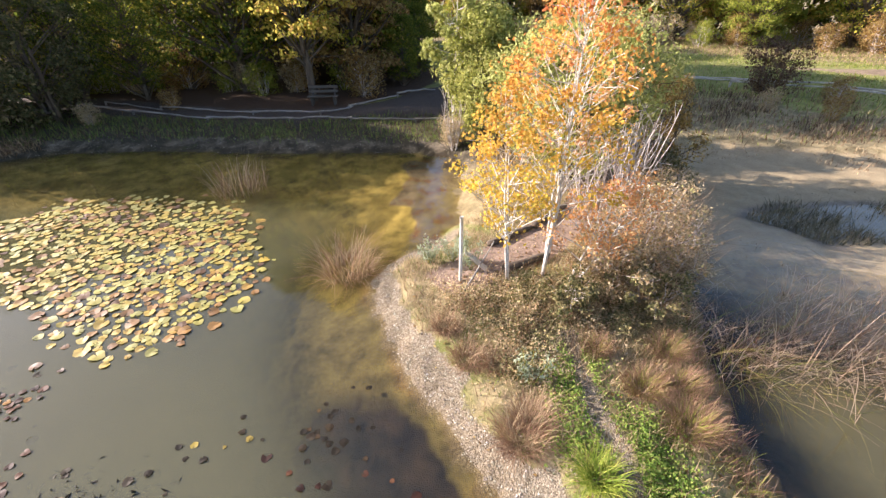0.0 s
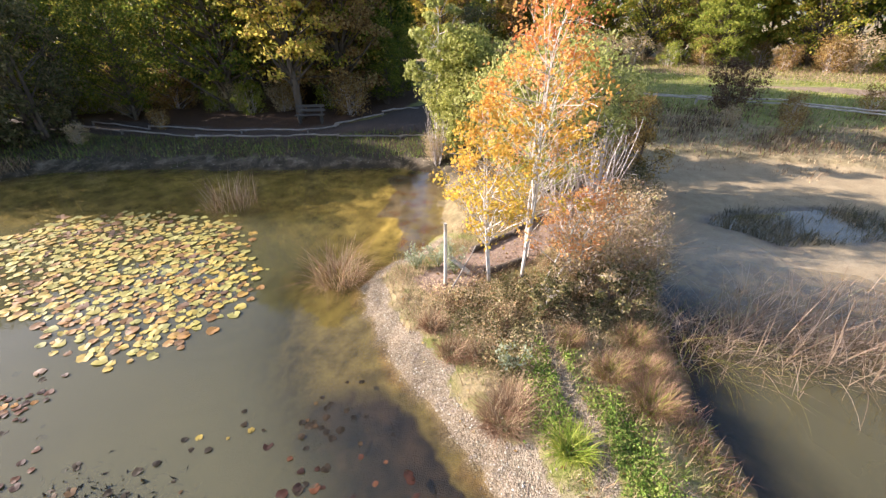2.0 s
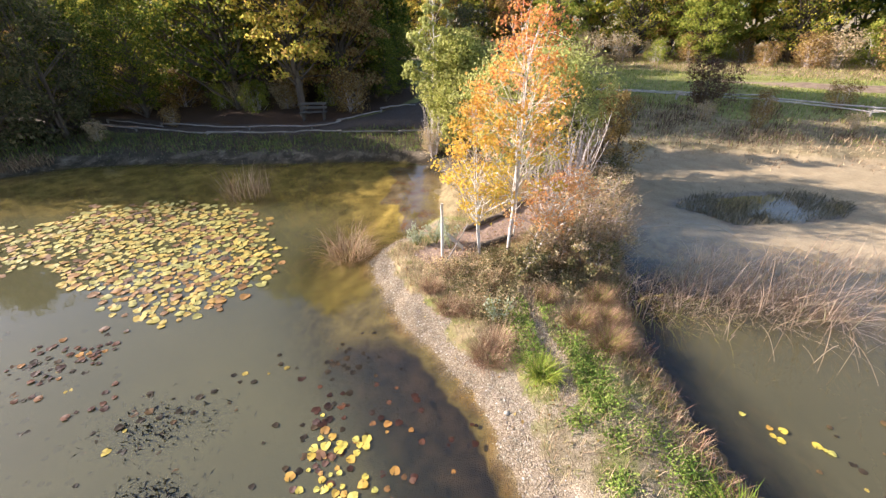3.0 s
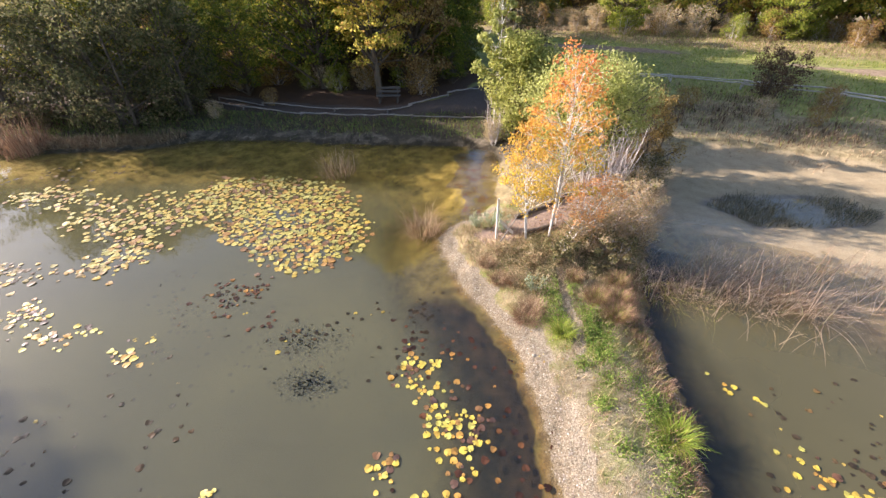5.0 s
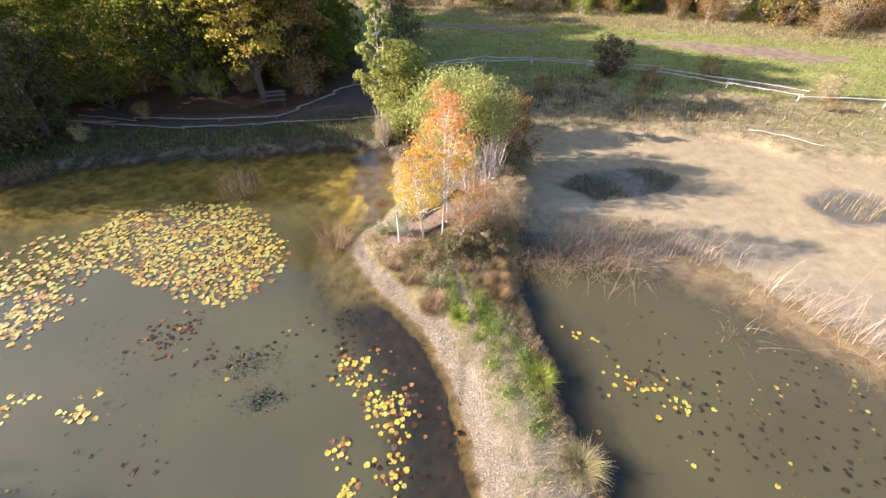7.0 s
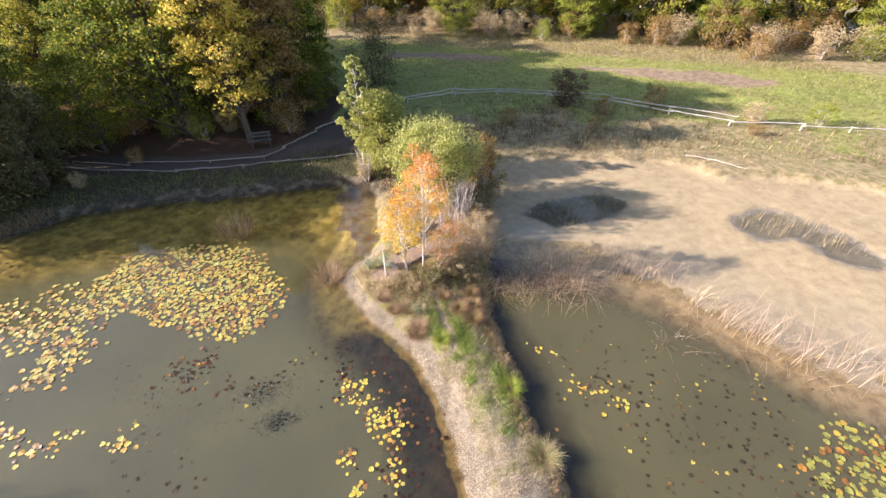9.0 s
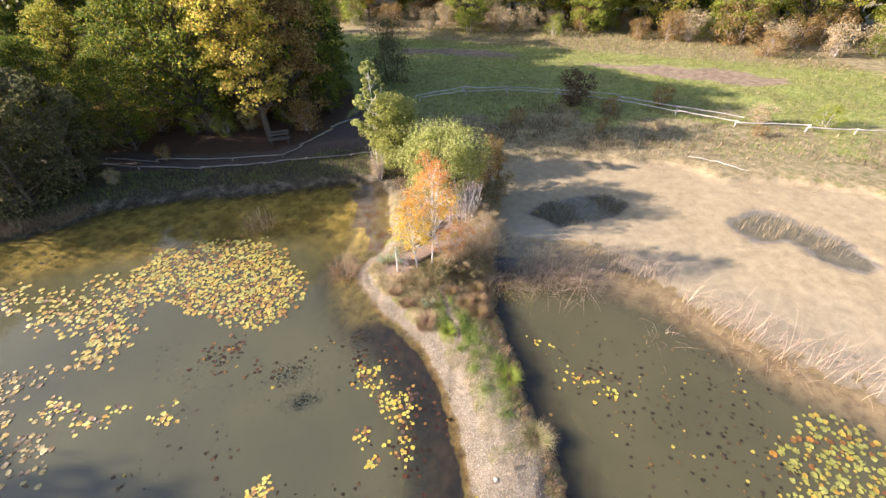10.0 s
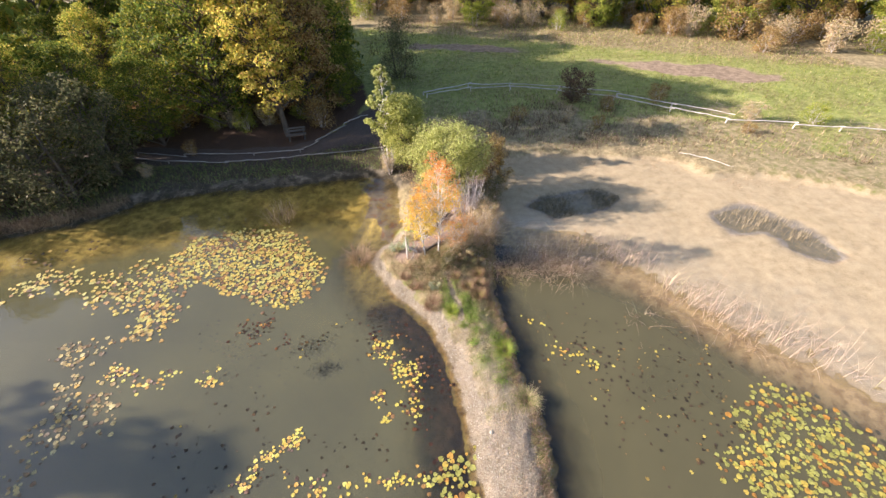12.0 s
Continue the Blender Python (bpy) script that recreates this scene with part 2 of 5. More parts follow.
def wander(a, b, n, amp, r):
    """A slightly crooked line from a to b."""
    a, b = np.asarray(a, float), np.asarray(b, float)
    t = np.linspace(0, 1, n)[:, None]
    k = r.normal(0, amp, (n, 3))
    k[0] = 0
    k = np.cumsum(k, axis=0) * 0.6
    return a + (b - a) * t + k * np.minimum(1, t * 3)


def leaf_cloud(C, size, r, out=None, aspect=0.55, droop=0.3):
    """Kite-shaped folded leaves at the centres C."""
    n = len(C)
    nrm = r.normal(0, 1, (n, 3))
    if out is not None:
        nrm = nrm * 0.75 + out
    nrm[:, 2] += droop
    nrm /= np.linalg.norm(nrm, axis=1)[:, None] + 1e-9
    d = np.cross(nrm, r.normal(0, 1, (n, 3)))
    d /= np.linalg.norm(d, axis=1)[:, None] + 1e-9
    s = np.cross(nrm, d)
    L = (size * r.uniform(0.6, 1.35, n))[:, None]
    W = L * aspect
    V = np.stack([C - d * L * 0.5, C + s * W * 0.5 + nrm * W * 0.18 - d * L * 0.05, C + d * L * 0.5, C - s * W * 0.5 + nrm * W * 0.18 - d * L * 0.05], 1).reshape(-1, 3)
    return V, np.arange(4 * n).reshape(-1, 4)


def blades(base, length, width, azim, lean, droop, segs=4):
    """Grass blades or reed leaves: tapering strips that bend over. All arguments are arrays of one length."""
    n = len(base)
    h = np.stack([np.cos(azim), np.sin(azim), np.zeros(n)], 1)
    side = np.stack([-np.sin(azim), np.cos(azim), np.zeros(n)], 1)
    P, rows = np.array(base, float), []
    for s in range(segs + 1):
        f = s / segs
        w = (width * (1 - f) ** 0.7 * 0.5 + width * 0.04)[:, None]
        rows += [P - side * w, P + side * w]
        a = (lean + droop * (f + 0.5 / segs))[:, None]
        P = P + (h * np.sin(a) + np.array([0, 0, 1.0]) * np.cos(a)) * (length / segs)[:, None]
    V = np.stack(rows, 1)
    k = 2 * (segs + 1)
    F = np.concatenate([np.stack([np.arange(n) * k + 2 * s + q for q in (0, 1, 3, 2)], 1) for s in range(segs)])
    return V.reshape(-1, 3), F


def inside(poly, x, y):
    px, py = np.array(poly).T
    qx, qy = np.roll(px, -1), np.roll(py, -1)
    c = np.zeros(np.shape(x), bool)
    for a, b, d, e in zip(px, py, qx, qy):
        c ^= ((b > y) != (e > y)) & (x < (d - a) * (y - b) / (e - b + 1e-12) + a)
    return c


def edge_distance(poly, x, y, closed=True):
    px, py = np.array(poly, float).T
    n = len(px) if closed else len(px) - 1
    best = np.full(np.shape(x), 1e9)
    for i in range(n):
        ax, ay, bx, by = px[i], py[i], px[(i + 1) % len(px)], py[(i + 1) % len(px)]
        dx, dy = bx - ax, by - ay
        t = np.clip(((x - ax) * dx + (y - ay) * dy) / (dx * dx + dy * dy), 0, 1)
        best = np.minimum(best, np.hypot(x - ax - t * dx, y - ay - t * dy))
    return best


def signed(poly, x, y):
    """Distance to a polygon's edge, negative inside."""
    d = edge_distance(poly, x, y)
    return np.where(inside(poly, x, y), -d, d)


def smooth(a, b, x):
    t = np.clip((x - a) / (b - a), 0, 1)
    return t * t * (3 - 2 * t)


def scatter(poly, n, r):
    P = np.array(poly)
    lo, hi, got = P.min(0), P.max(0), np.zeros((0, 2))
    while len(got) < n:
        q = r.uniform(lo, hi, (n * 3, 2))
        got = np.vstack([got, q[inside(poly, q[:, 0], q[:, 1])]])
    return got[:n]


# ---- ground plan ----
POND_WEST = [(0.94, -4.9), (0.92, -4.2), (0.97, -3.3), (1.03, -2.4), (1.03, -1.3), (0.99, -0.1), (0.73, 1.3), (0.12, 2.6), (-0.7, 3.9), (-1.3, 5.1),
             (-1.5, 6.2), (-1.2, 6.9), (-0.5, 7.4), (0.2, 8.6), (0.5, 12.4), (0.3, 13.7), (-1.6, 14.3), (-4.4, 14.35), (-6.4, 14.3), (-9.8, 14.6), (-12.4, 14.7),
             (-14.6, 14.5), (-15.7, 13.5), (-17.8, 12.9), (-20.6, 12.5), (-22.2, 11.6), (-28, 9), (-34, 2), (-36, -10), (-30, -22), (-8, -24), (0.2, -16), (0.7, -9)]
POND_EAST = [(4.5, 6.3), (3.84, 4.3), (3.42, 2.9), (3.44, 1.6), (3.53, 0.4), (3.25, -0.9), (3.38, -2.7), (3.36, -3.5), (3.19, -4.4), (2.88, -5.3), (2.8, -9), (3.5, -16),
             (12, -24), (30, -20), (30, -12), (17.5, -8), (15, -5), (14.1, -3.3), (12.9, -2), (11.8, -0.2), (10.8, 2.3), (9, 4.1), (6.7, 5.4)]
MUD = [(4.3, 6.2), (4.7, 8.5), (5.6, 11.0), (6.2, 13.0), (7.7, 13.8), (11, 13.8), (15.1, 12.5), (18, 10.8), (20.4, 9.2), (23.3, 7.6), (27, 5), (34, 0), (42, -10), (38, -26), (12, -26), (14, -8), (10, 0), (6, 4)]
PUDDLE_NEAR = [(7.6, 8.8), (8.6, 9.4), (9.9, 9.5), (11.9, 9.3), (12.6, 8.4), (11.6, 7.7), (10.0, 7.5), (8.5, 7.5)]
PUDDLE_FAR = [(16.6, 5.8), (18.2, 6.1), (19.4, 5.7), (20.3, 4.3), (20.6, 2.8), (20.3, 1.6), (19.3, 1.5), (18.6, 2.6), (18.2, 3.8), (16.7, 4.4)]
TRAIL = [(0.1, 5.8), (0.6, 6.2), (1.6, 6.8), (2.5, 7.55), (3.4, 8.8), (4.3, 10.3), (5.05, 11.4)]
TRACK = [(1.75, 4.3), (1.72, 3.6), (1.74, 2.9), (1.86, 2.3), (1.8, 1.6)]
LANE = [(-24, 20.6), (-17, 19.8), (-14, 18.9), (-10.5, 18.0), (-6, 17.4), (-3.9, 18.0), (-1.0, 19.5), (1.5, 22.0), (4.5, 24.4), (8.2, 24.7), (11.5, 24.2), (15, 22.4), (18.5, 20), (21.7, 17.2), (24.5, 14.7), (28.3, 12.8), (34, 10.6), (44, 6)]
BARE = [(21.5, 29.7), (24.5, 29.2), (27, 28.1), (32, 25.2), (35.2, 21.4), (34, 20.3), (31, 20.9), (28.5, 22.6), (26, 24.6), (22.5, 28.4)]
BARE_FAR = [(6, 39.5), (12, 37.2), (17, 34.4), (16, 33.2), (11, 35.2), (5, 38)]
# Reaches out past the trees so its dark floor colour also paints their shade.
WOOD_EDGE = [(-60, 12.5), (-24, 13.6), (-20, 14.8), (-16.5, 16.8), (-15, 19.2), (-10, 18.3), (-6.8, 17.7), (-4.2, 18.9), (-1.6, 21.8), (-0.4, 25), (-0.6, 30), (-4, 36), (-8, 60), (-60, 60)]


SHOAL = [(-1.6, 13.3), (-1.3, 10.5), (-1.0, 8.4), (-0.7, 7.6), (-0.3, 7.4), (0.4, 8.6), (0.7, 12.4), (0.4, 13.9)]


def fbm(x, y, scale, seed=0.0, octaves=3):
    """Sums of skewed sines: a cheap smooth unevenness."""
    out, amp = np.zeros(np.shape(x)), 1.0
    for o in range(octaves):
        k = 2.03 ** o / scale
        out += amp * (np.sin(k * (x * 1.0 + y * 0.57) + 1.7 * o + seed + 1.3 * np.sin(k * 0.7 * y + seed)) * np.sin(k * (y * 1.1 - x * 0.43) + 0.9 * o + 2 * seed + 1.1 * np.sin(k * 0.8 * x)))
        amp *= 0.55
    return out


def regions(x, y):
    """Distances and masks that shape and colour the ground."""
    wob = 0.05 * fbm(x, y, 0.45, 1.0) + 0.035 * fbm(x, y, 0.12, 4.0)
    dw, de = signed(POND_WEST, x, y) + wob, signed(POND_EAST, x, y) + wob * 1.5
    mud = smooth(0.6, -0.6, signed(MUD, x, y) + 0.5 * fbm(x, y, 1.6, 2.0))
    return dw, de, mud


def height(x, y):
    x, y = np.asarray(x, float), np.asarray(y, float)
    dw, de, mud = regions(x, y)
    north = smooth(13, 20, y)
    crest = 0.34 + 0.10 * smooth(3, 8, y) + 0.25 * north + 0.22 * smooth(20, 45, y) + 0.03 * fbm(x, y, 3.0, 3.0)
    land = crest * (1 - np.exp(-np.maximum(np.minimum(dw, de + 0.0), 0) / (0.55 + 1.6 * north)))
    flat = np.minimum(0.014 * np.maximum(de, 0) ** 0.9, 0.12) + 0.012 * fbm(x, y, 1.4, 5.0) * smooth(0, 2, de)
    pud = np.minimum(signed(PUDDLE_NEAR, x, y), signed(PUDDLE_FAR, x, y)) + 0.25 * fbm(x, y, 0.8, 6.0)
    flat = flat - 0.036 * smooth(2.9, 0.8, de + 0.7 * fbm(x, y, 0.9, 2.7)) * smooth(11, 8, x)
    flat = np.where(pud < 0.5, flat - (flat + 0.022) * smooth(0.5, -0.4, pud), flat)
    z = land * (1 - mud) + flat * mud
    shelf = smooth(7.0, 10.5, y)
    bed_w = -np.minimum(0.95, (0.30 - 0.11 * smooth(2.2, 1.2, -dw)) * np.maximum(-dw, 0) * (1 - 0.80 * shelf))
    bed_w = np.maximum(bed_w, -0.035 - 0.3 * smooth(-0.3, 1.0, signed(SHOAL, x, y) + 0.25 * fbm(x, y, 0.7, 3.7)) - 0.6 * smooth(1.0, 4.0, signed(SHOAL, x, y)))
    bed_e = -np.minimum(0.8, 0.30 * np.maximum(-de, 0) * (1 - 0.55 * smooth(1.5, -1.0, signed(MUD, x, y))))
    z = np.where(dw < 0, bed_w, np.where(de < 0, bed_e, z))
    far = np.hypot(x - 5, y - 10)
    return z + 0.012 * fbm(x, y, 0.22, 7.0, 2) * smooth(60, 20, far) + smooth(70, 400, far) * 3.0


def zat(x, y):
    return float(height(np.array([x]), np.array([y]))[0])

# ---- ground sheet ----
def axis_steps(stops):
    out = []
    for a, b, s in stops:
        out += list(np.arange(a, b, s))
    return np.array(out + [stops[-1][1]])


gx = axis_steps([(-1500, -200, 260), (-200, -60, 20), (-60, -26, 2), (-26, -3, 0.3), (-3, 6, 0.09), (6, 30, 0.25), (30, 60, 1.5), (60, 200, 20), (200, 1500, 260)])
gy = axis_steps([(-1500, -200, 260), (-200, -40, 20), (-40, -9, 1.5), (-9, 12, 0.10), (12, 22, 0.22), (22, 60, 0.7), (60, 200, 20), (200, 1500, 260)])
X, Y = np.meshgrid(gx, gy)
X, Y = X.ravel(), Y.ravel()
Z = height(X, Y)
nx, ny = len(gx), len(gy)
ii, jj = np.meshgrid(np.arange(ny - 1), np.arange(nx - 1), indexing="ij")
q0 = (ii * nx + jj).ravel()
ground_mesh = raw_mesh("ground", np.stack([X, Y, Z], 1), np.stack([q0, q0 + 1, q0 + nx + 1, q0 + nx], 1), None, True)


def put_mask(me, name, values):
    a = me.attributes.new(name, "FLOAT", "POINT")
    a.data.foreach_set("value", np.asarray(values, np.float32))


dw, de, mud = regions(X, Y)
shore = np.minimum(dw, de)
bank = smooth(-8, -7, X) * smooth(9, 7, X) * smooth(8.5, 6.0, Y)
gravel = smooth(0.55, 0.32, dw + 0.16 * fbm(X, Y, 0.5, 8.0)) * smooth(9, 7, Y) * smooth(-4, -2, X)
gravel = np.maximum(gravel, smooth(-1.9, -3.0, Y + 0.5 * fbm(X, Y, 0.6, 9.0)) * smooth(0.25, 0.55, de) * bank)
gravel = np.maximum(gravel, smooth(0.7, 0.3, np.abs(dw - 0.25) + 0.3 * fbm(X, Y, 0.7, 3.0)) * smooth(10, 12, Y) * 0.4)
gravel = np.maximum(gravel, smooth(0.2, 0.08, edge_distance(TRACK, X, Y, False) + 0.06 * fbm(X, Y, 0.3, 2.1)) * 0.8)
gravel = np.maximum(gravel, 0.52 * smooth(2.4, 1.2, Y + 0.4 * fbm(X, Y, 0.5, 4.1)) * smooth(0.1, 0.35, de) * smooth(0.0, 0.2, dw) * bank)
trail = smooth(0.62, 0.42, edge_distance(TRAIL, X, Y, False) + 0.08 * fbm(X, Y, 0.4, 2.5)) * smooth(15, 13.5, Y)
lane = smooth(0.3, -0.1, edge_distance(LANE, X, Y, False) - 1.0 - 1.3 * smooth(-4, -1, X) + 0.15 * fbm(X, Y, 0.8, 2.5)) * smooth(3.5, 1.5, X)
bare = smooth(0.5, -0.6, np.minimum(signed(BARE, X, Y), signed(BARE_FAR, X, Y)) + 0.5 * fbm(X, Y, 1.5, 1.5))
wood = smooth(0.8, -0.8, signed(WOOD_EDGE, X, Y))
dry = np.clip(smooth(19, 13, signed(MUD, X, Y) * 2.2 + 5 * fbm(X, Y, 3.0, 5.5)) * 0.85 * (0.75 + 0.25 * smooth(24, 14, X)) + smooth(45, 51, Y + 0.6 * X), 0, 1) * (1 - bank) + bank * (0.62 + 0.2 * fbm(X, Y, 0.8, 6.1))
for name, values in (("mud", mud), ("gravel", gravel), ("trail", trail), ("lane", lane), ("bare", bare), ("wood", wood), ("dry", dry),
                     # First mask: dark weed in the west, the bank's painted shadow in the east.
                     ("weedbed_bankshade", smooth(-0.15, -0.42, dw) * smooth(-2.3, -1.5, dw + 0.3 * fbm(X, Y, 0.7, 2.2)) * smooth(5.2, 2.0, Y + 0.5 * fbm(X, Y, 0.8, 1.2)) + smooth(-0.03, -0.3, de) * smooth(-2.2, -1.2, de + 0.3 * fbm(X, Y, 0.7, 2.2)) * smooth(6.4, 4.8, X)), ("shelf", smooth(6.5, 9.5, Y + 0.8 * fbm(X, Y, 1.5, 6.4))), ("shoal", smooth(0.35, -0.35, signed(SHOAL, X, Y) + 0.3 * fbm(X, Y, 0.6, 3.7))), ("shore", smooth(11, 13, Y) * smooth(4.5, 2.5, X) * smooth(19, 17, Y) * 0.75), ("damp", mud * smooth(6.0, 0.5, de + 0.8 * fbm(X, Y, 1.2, 4.4))), ("puddle", smooth(0.6, 0.1, np.minimum(signed(PUDDLE_NEAR, X, Y), signed(PUDDLE_FAR, X, Y)))), ("margin", smooth(-0.30, -0.10, dw - 0.08 * smooth(1.0, 3.0, Y) + 0.12 * fbm(X, Y, 0.5, 7.7)) * smooth(7.5, 6.0, Y) * smooth(-4, -2, X)), ("east", smooth(4.6, 6.4, X)), ("wet", smooth(0.55, -0.02, shore)), ("under", np.maximum(smooth(0.0, 0.035, -Z), smooth(0.35, 0.0, np.minimum(signed(PUDDLE_NEAR, X, Y), signed(PUDDLE_FAR, X, Y)) + 0.25 * fbm(X, Y, 0.8, 6.0)))), ("deep", smooth(0.25, 0.8, -Z))):
    put_mask(ground_mesh, name, values)

m, n, l = material("ground_soil")
bs = n["Principled BSDF"]
geo = n.new("ShaderNodeNewGeometry").outputs["Position"]


def mask(name):
    a = n.new("ShaderNodeAttribute")
    a.attribute_name = name
    return a.outputs["Fac"]


big, mid, fine = noise_node(n, l, 0.35, 4, 0.6, geo), noise_node(n, l, 2.2, 6, 0.65, geo), noise_node(n, l, 22, 5, 0.7, geo)


soft = noise_node(n, l, 0.7, 3, 0.5, geo)


def tone(src, stops):
    r = ramp(n, stops)
    l.new(src.outputs[0], r.inputs[0])
    return r.outputs[0]


def broken(name, amount=0.9):
    """A mask whose border is frayed by noise."""
    v = math_node(n, l, "ADD", mask(name), math_node(n, l, "MULTIPLY", math_node(n, l, "SUBTRACT", mid.outputs[0], 0.5), amount))
    r = n.new("ShaderNodeMapRange")
    r.inputs["From Min"].default_value, r.inputs["From Max"].default_value = 0.35, 0.65
    l.new(v, r.inputs["Value"])
    return r.outputs[0]


green = mixc(n, l, tone(big, [(0.35, (0, 0, 0)), (0.65, (1, 1, 1))]), tone(mid, [(0.3, (0.13, 0.13, 0.035)), (0.7, (0.34, 0.32, 0.12))]), tone(mid, [(0.3, (0.15, 0.18, 0.04)), (0.7, (0.35, 0.37, 0.11))]))
straw = tone(mid, [(0.3, (0.13, 0.105, 0.055)), (0.5, (0.26, 0.21, 0.11)), (0.72, (0.42, 0.34, 0.19))])
col = mixc(n, l, broken("dry", 1.3), green, straw)
margin = mixc(n, l, tone(mid, [(0.40, (0, 0, 0)), (0.56, (1, 1, 1))]), (0.23, 0.165, 0.105), (0.38, 0.295, 0.195))
mudc = mixc(n, l, tone(big, [(0.4, (0, 0, 0)), (0.6, (1, 1, 1))]), tone(mid, [(0.32, (0.285, 0.220, 0.126)), (0.5, (0.345, 0.272, 0.158)), (0.68, (0.395, 0.315, 0.187))]), tone(mid, [(0.32, (0.31, 0.240, 0.139)), (0.5, (0.365, 0.288, 0.169)), (0.68, (0.415, 0.332, 0.20))]))
# Far shore soil: the shade lying on this slope is painted into it.
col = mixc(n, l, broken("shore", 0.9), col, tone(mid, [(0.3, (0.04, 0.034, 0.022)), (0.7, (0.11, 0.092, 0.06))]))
col = mixc(n, l, broken("mud", 0.5), col, mudc)
col = mixc(n, l, broken("bare"), col, tone(mid, [(0.3, (0.15, 0.105, 0.068)), (0.7, (0.36, 0.27, 0.18))]))
# Brown litter, its near-black tone also holding the shade under the trees.
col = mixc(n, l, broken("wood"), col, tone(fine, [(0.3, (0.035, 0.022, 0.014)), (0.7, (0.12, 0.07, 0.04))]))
vor = n.new("ShaderNodeTexVoronoi")
vor.inputs["Scale"].default_value = 75
l.new(geo, vor.inputs["Vector"])
stone = n.new("ShaderNodeSeparateColor")
l.new(vor.outputs["Color"], stone.inputs[0])
gr = ramp(n, [(0.0, (0.17, 0.135, 0.096)), (0.5, (0.315, 0.268, 0.195)), (1.0, (0.48, 0.425, 0.33))])
l.new(stone.outputs[0], gr.inputs[0])
grc = mixc(n, l, 1.0, gr.outputs[0], tone(mid, [(0.3, (0.62, 0.60, 0.56)), (0.65, (1.05, 1.02, 0.98))]), "MULTIPLY")
col = mixc(n, l, broken("gravel", 0.7), col, grc)
col = mixc(n, l, broken("trail", 0.4), col, tone(fine, [(0.3, (0.22, 0.155, 0.115)), (0.7, (0.36, 0.265, 0.20))]))
# Lane earth, darkened so that the trees' shade is in its colour.
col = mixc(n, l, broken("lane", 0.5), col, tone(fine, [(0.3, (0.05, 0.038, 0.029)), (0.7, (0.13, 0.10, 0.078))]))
col = mixc(n, l, math_node(n, l, "MULTIPLY", mask("wet"), 0.45), col, mixc(n, l, 1.0, col, (0.50, 0.44, 0.34), "MULTIPLY"))
# Shelf bed is paler: sunlight on the northern shallows is put into its colour.
shallow = mixc(n, l, math_node(n, l, 'MULTIPLY', tone(mid, [(0.36, (0, 0, 0)), (0.6, (1, 1, 1))]), tone(soft, [(0.30, (0.15, 0.15, 0.15)), (0.50, (1, 1, 1))])), mixc(n, l, mask("shelf"), (0.085, 0.068, 0.022), (0.16, 0.122, 0.035)), mixc(n, l, mask("shelf"), (0.20, 0.165, 0.055), (0.40, 0.315, 0.10)))
shallow = mixc(n, l, broken("shoal", 0.6), shallow, tone(mid, [(0.36, (0.15, 0.075, 0.042)), (0.47, (0.145, 0.115, 0.085)), (0.7, (0.20, 0.165, 0.125))]))
shallow = mixc(n, l, math_node(n, l, "MULTIPLY", mask("margin"), 0.9), shallow, tone(mid, [(0.36, (0.075, 0.045, 0.017)), (0.5, (0.19, 0.120, 0.042)), (0.66, (0.31, 0.21, 0.085))]))
# Dark weed along the west bank; painted bank shadow along the east one.
shallow = mixc(n, l, broken("weedbed_bankshade", 1.0), shallow, tone(mid, [(0.38, (0.008, 0.006, 0.005)), (0.66, (0.045, 0.030, 0.016))]))
shallow = mixc(n, l, mask("east"), shallow, margin)
shallow = mixc(n, l, mask("puddle"), shallow, tone(mid, [(0.3, (0.14, 0.128, 0.10)), (0.7, (0.25, 0.22, 0.175))]))
bed = mixc(n, l, mask("deep"), shallow, tone(big, [(0.3, (0.10, 0.09, 0.030)), (0.7, (0.17, 0.15, 0.045))]))
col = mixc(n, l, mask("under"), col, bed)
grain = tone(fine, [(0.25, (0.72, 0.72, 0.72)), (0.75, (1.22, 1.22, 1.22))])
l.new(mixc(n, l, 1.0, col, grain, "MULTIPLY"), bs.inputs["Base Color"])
rr = n.new("ShaderNodeMapRange")
rr.inputs["To Min"].default_value, rr.inputs["To Max"].default_value = 0.95, 0.20
l.new(mask("damp"), rr.inputs["Value"])
l.new(rr.outputs[0], bs.inputs["Roughness"])
l.new(math_node(n, l, "ADD", 0.25, math_node(n, l, "MULTIPLY", mask("damp"), 0.6)), bs.inputs["Specular IOR Level"])
bump = n.new("ShaderNodeBump")
bump.inputs["Strength"].default_value, bump.inputs["Distance"].default_value = 0.7, 0.05
l.new(math_node(n, l, "ADD", math_node(n, l, "MULTIPLY", mid.outputs[0], 0.7), math_node(n, l, "ADD", math_node(n, l, "MULTIPLY", fine.outputs[0], 0.35), math_node(n, l, "MULTIPLY", math_node(n, l, "MULTIPLY", vor.outputs["Distance"], mask("gravel")), -0.8))), bump.inputs["Height"])
l.new(bump.outputs[0], bs.inputs["Normal"])
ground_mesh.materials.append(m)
tagged(new("ground", ground_mesh), "sunlit pond banks, tan mud flat and rough autumn meadow, lane and far shore coloured dark for shade", "ground", kind="structure")


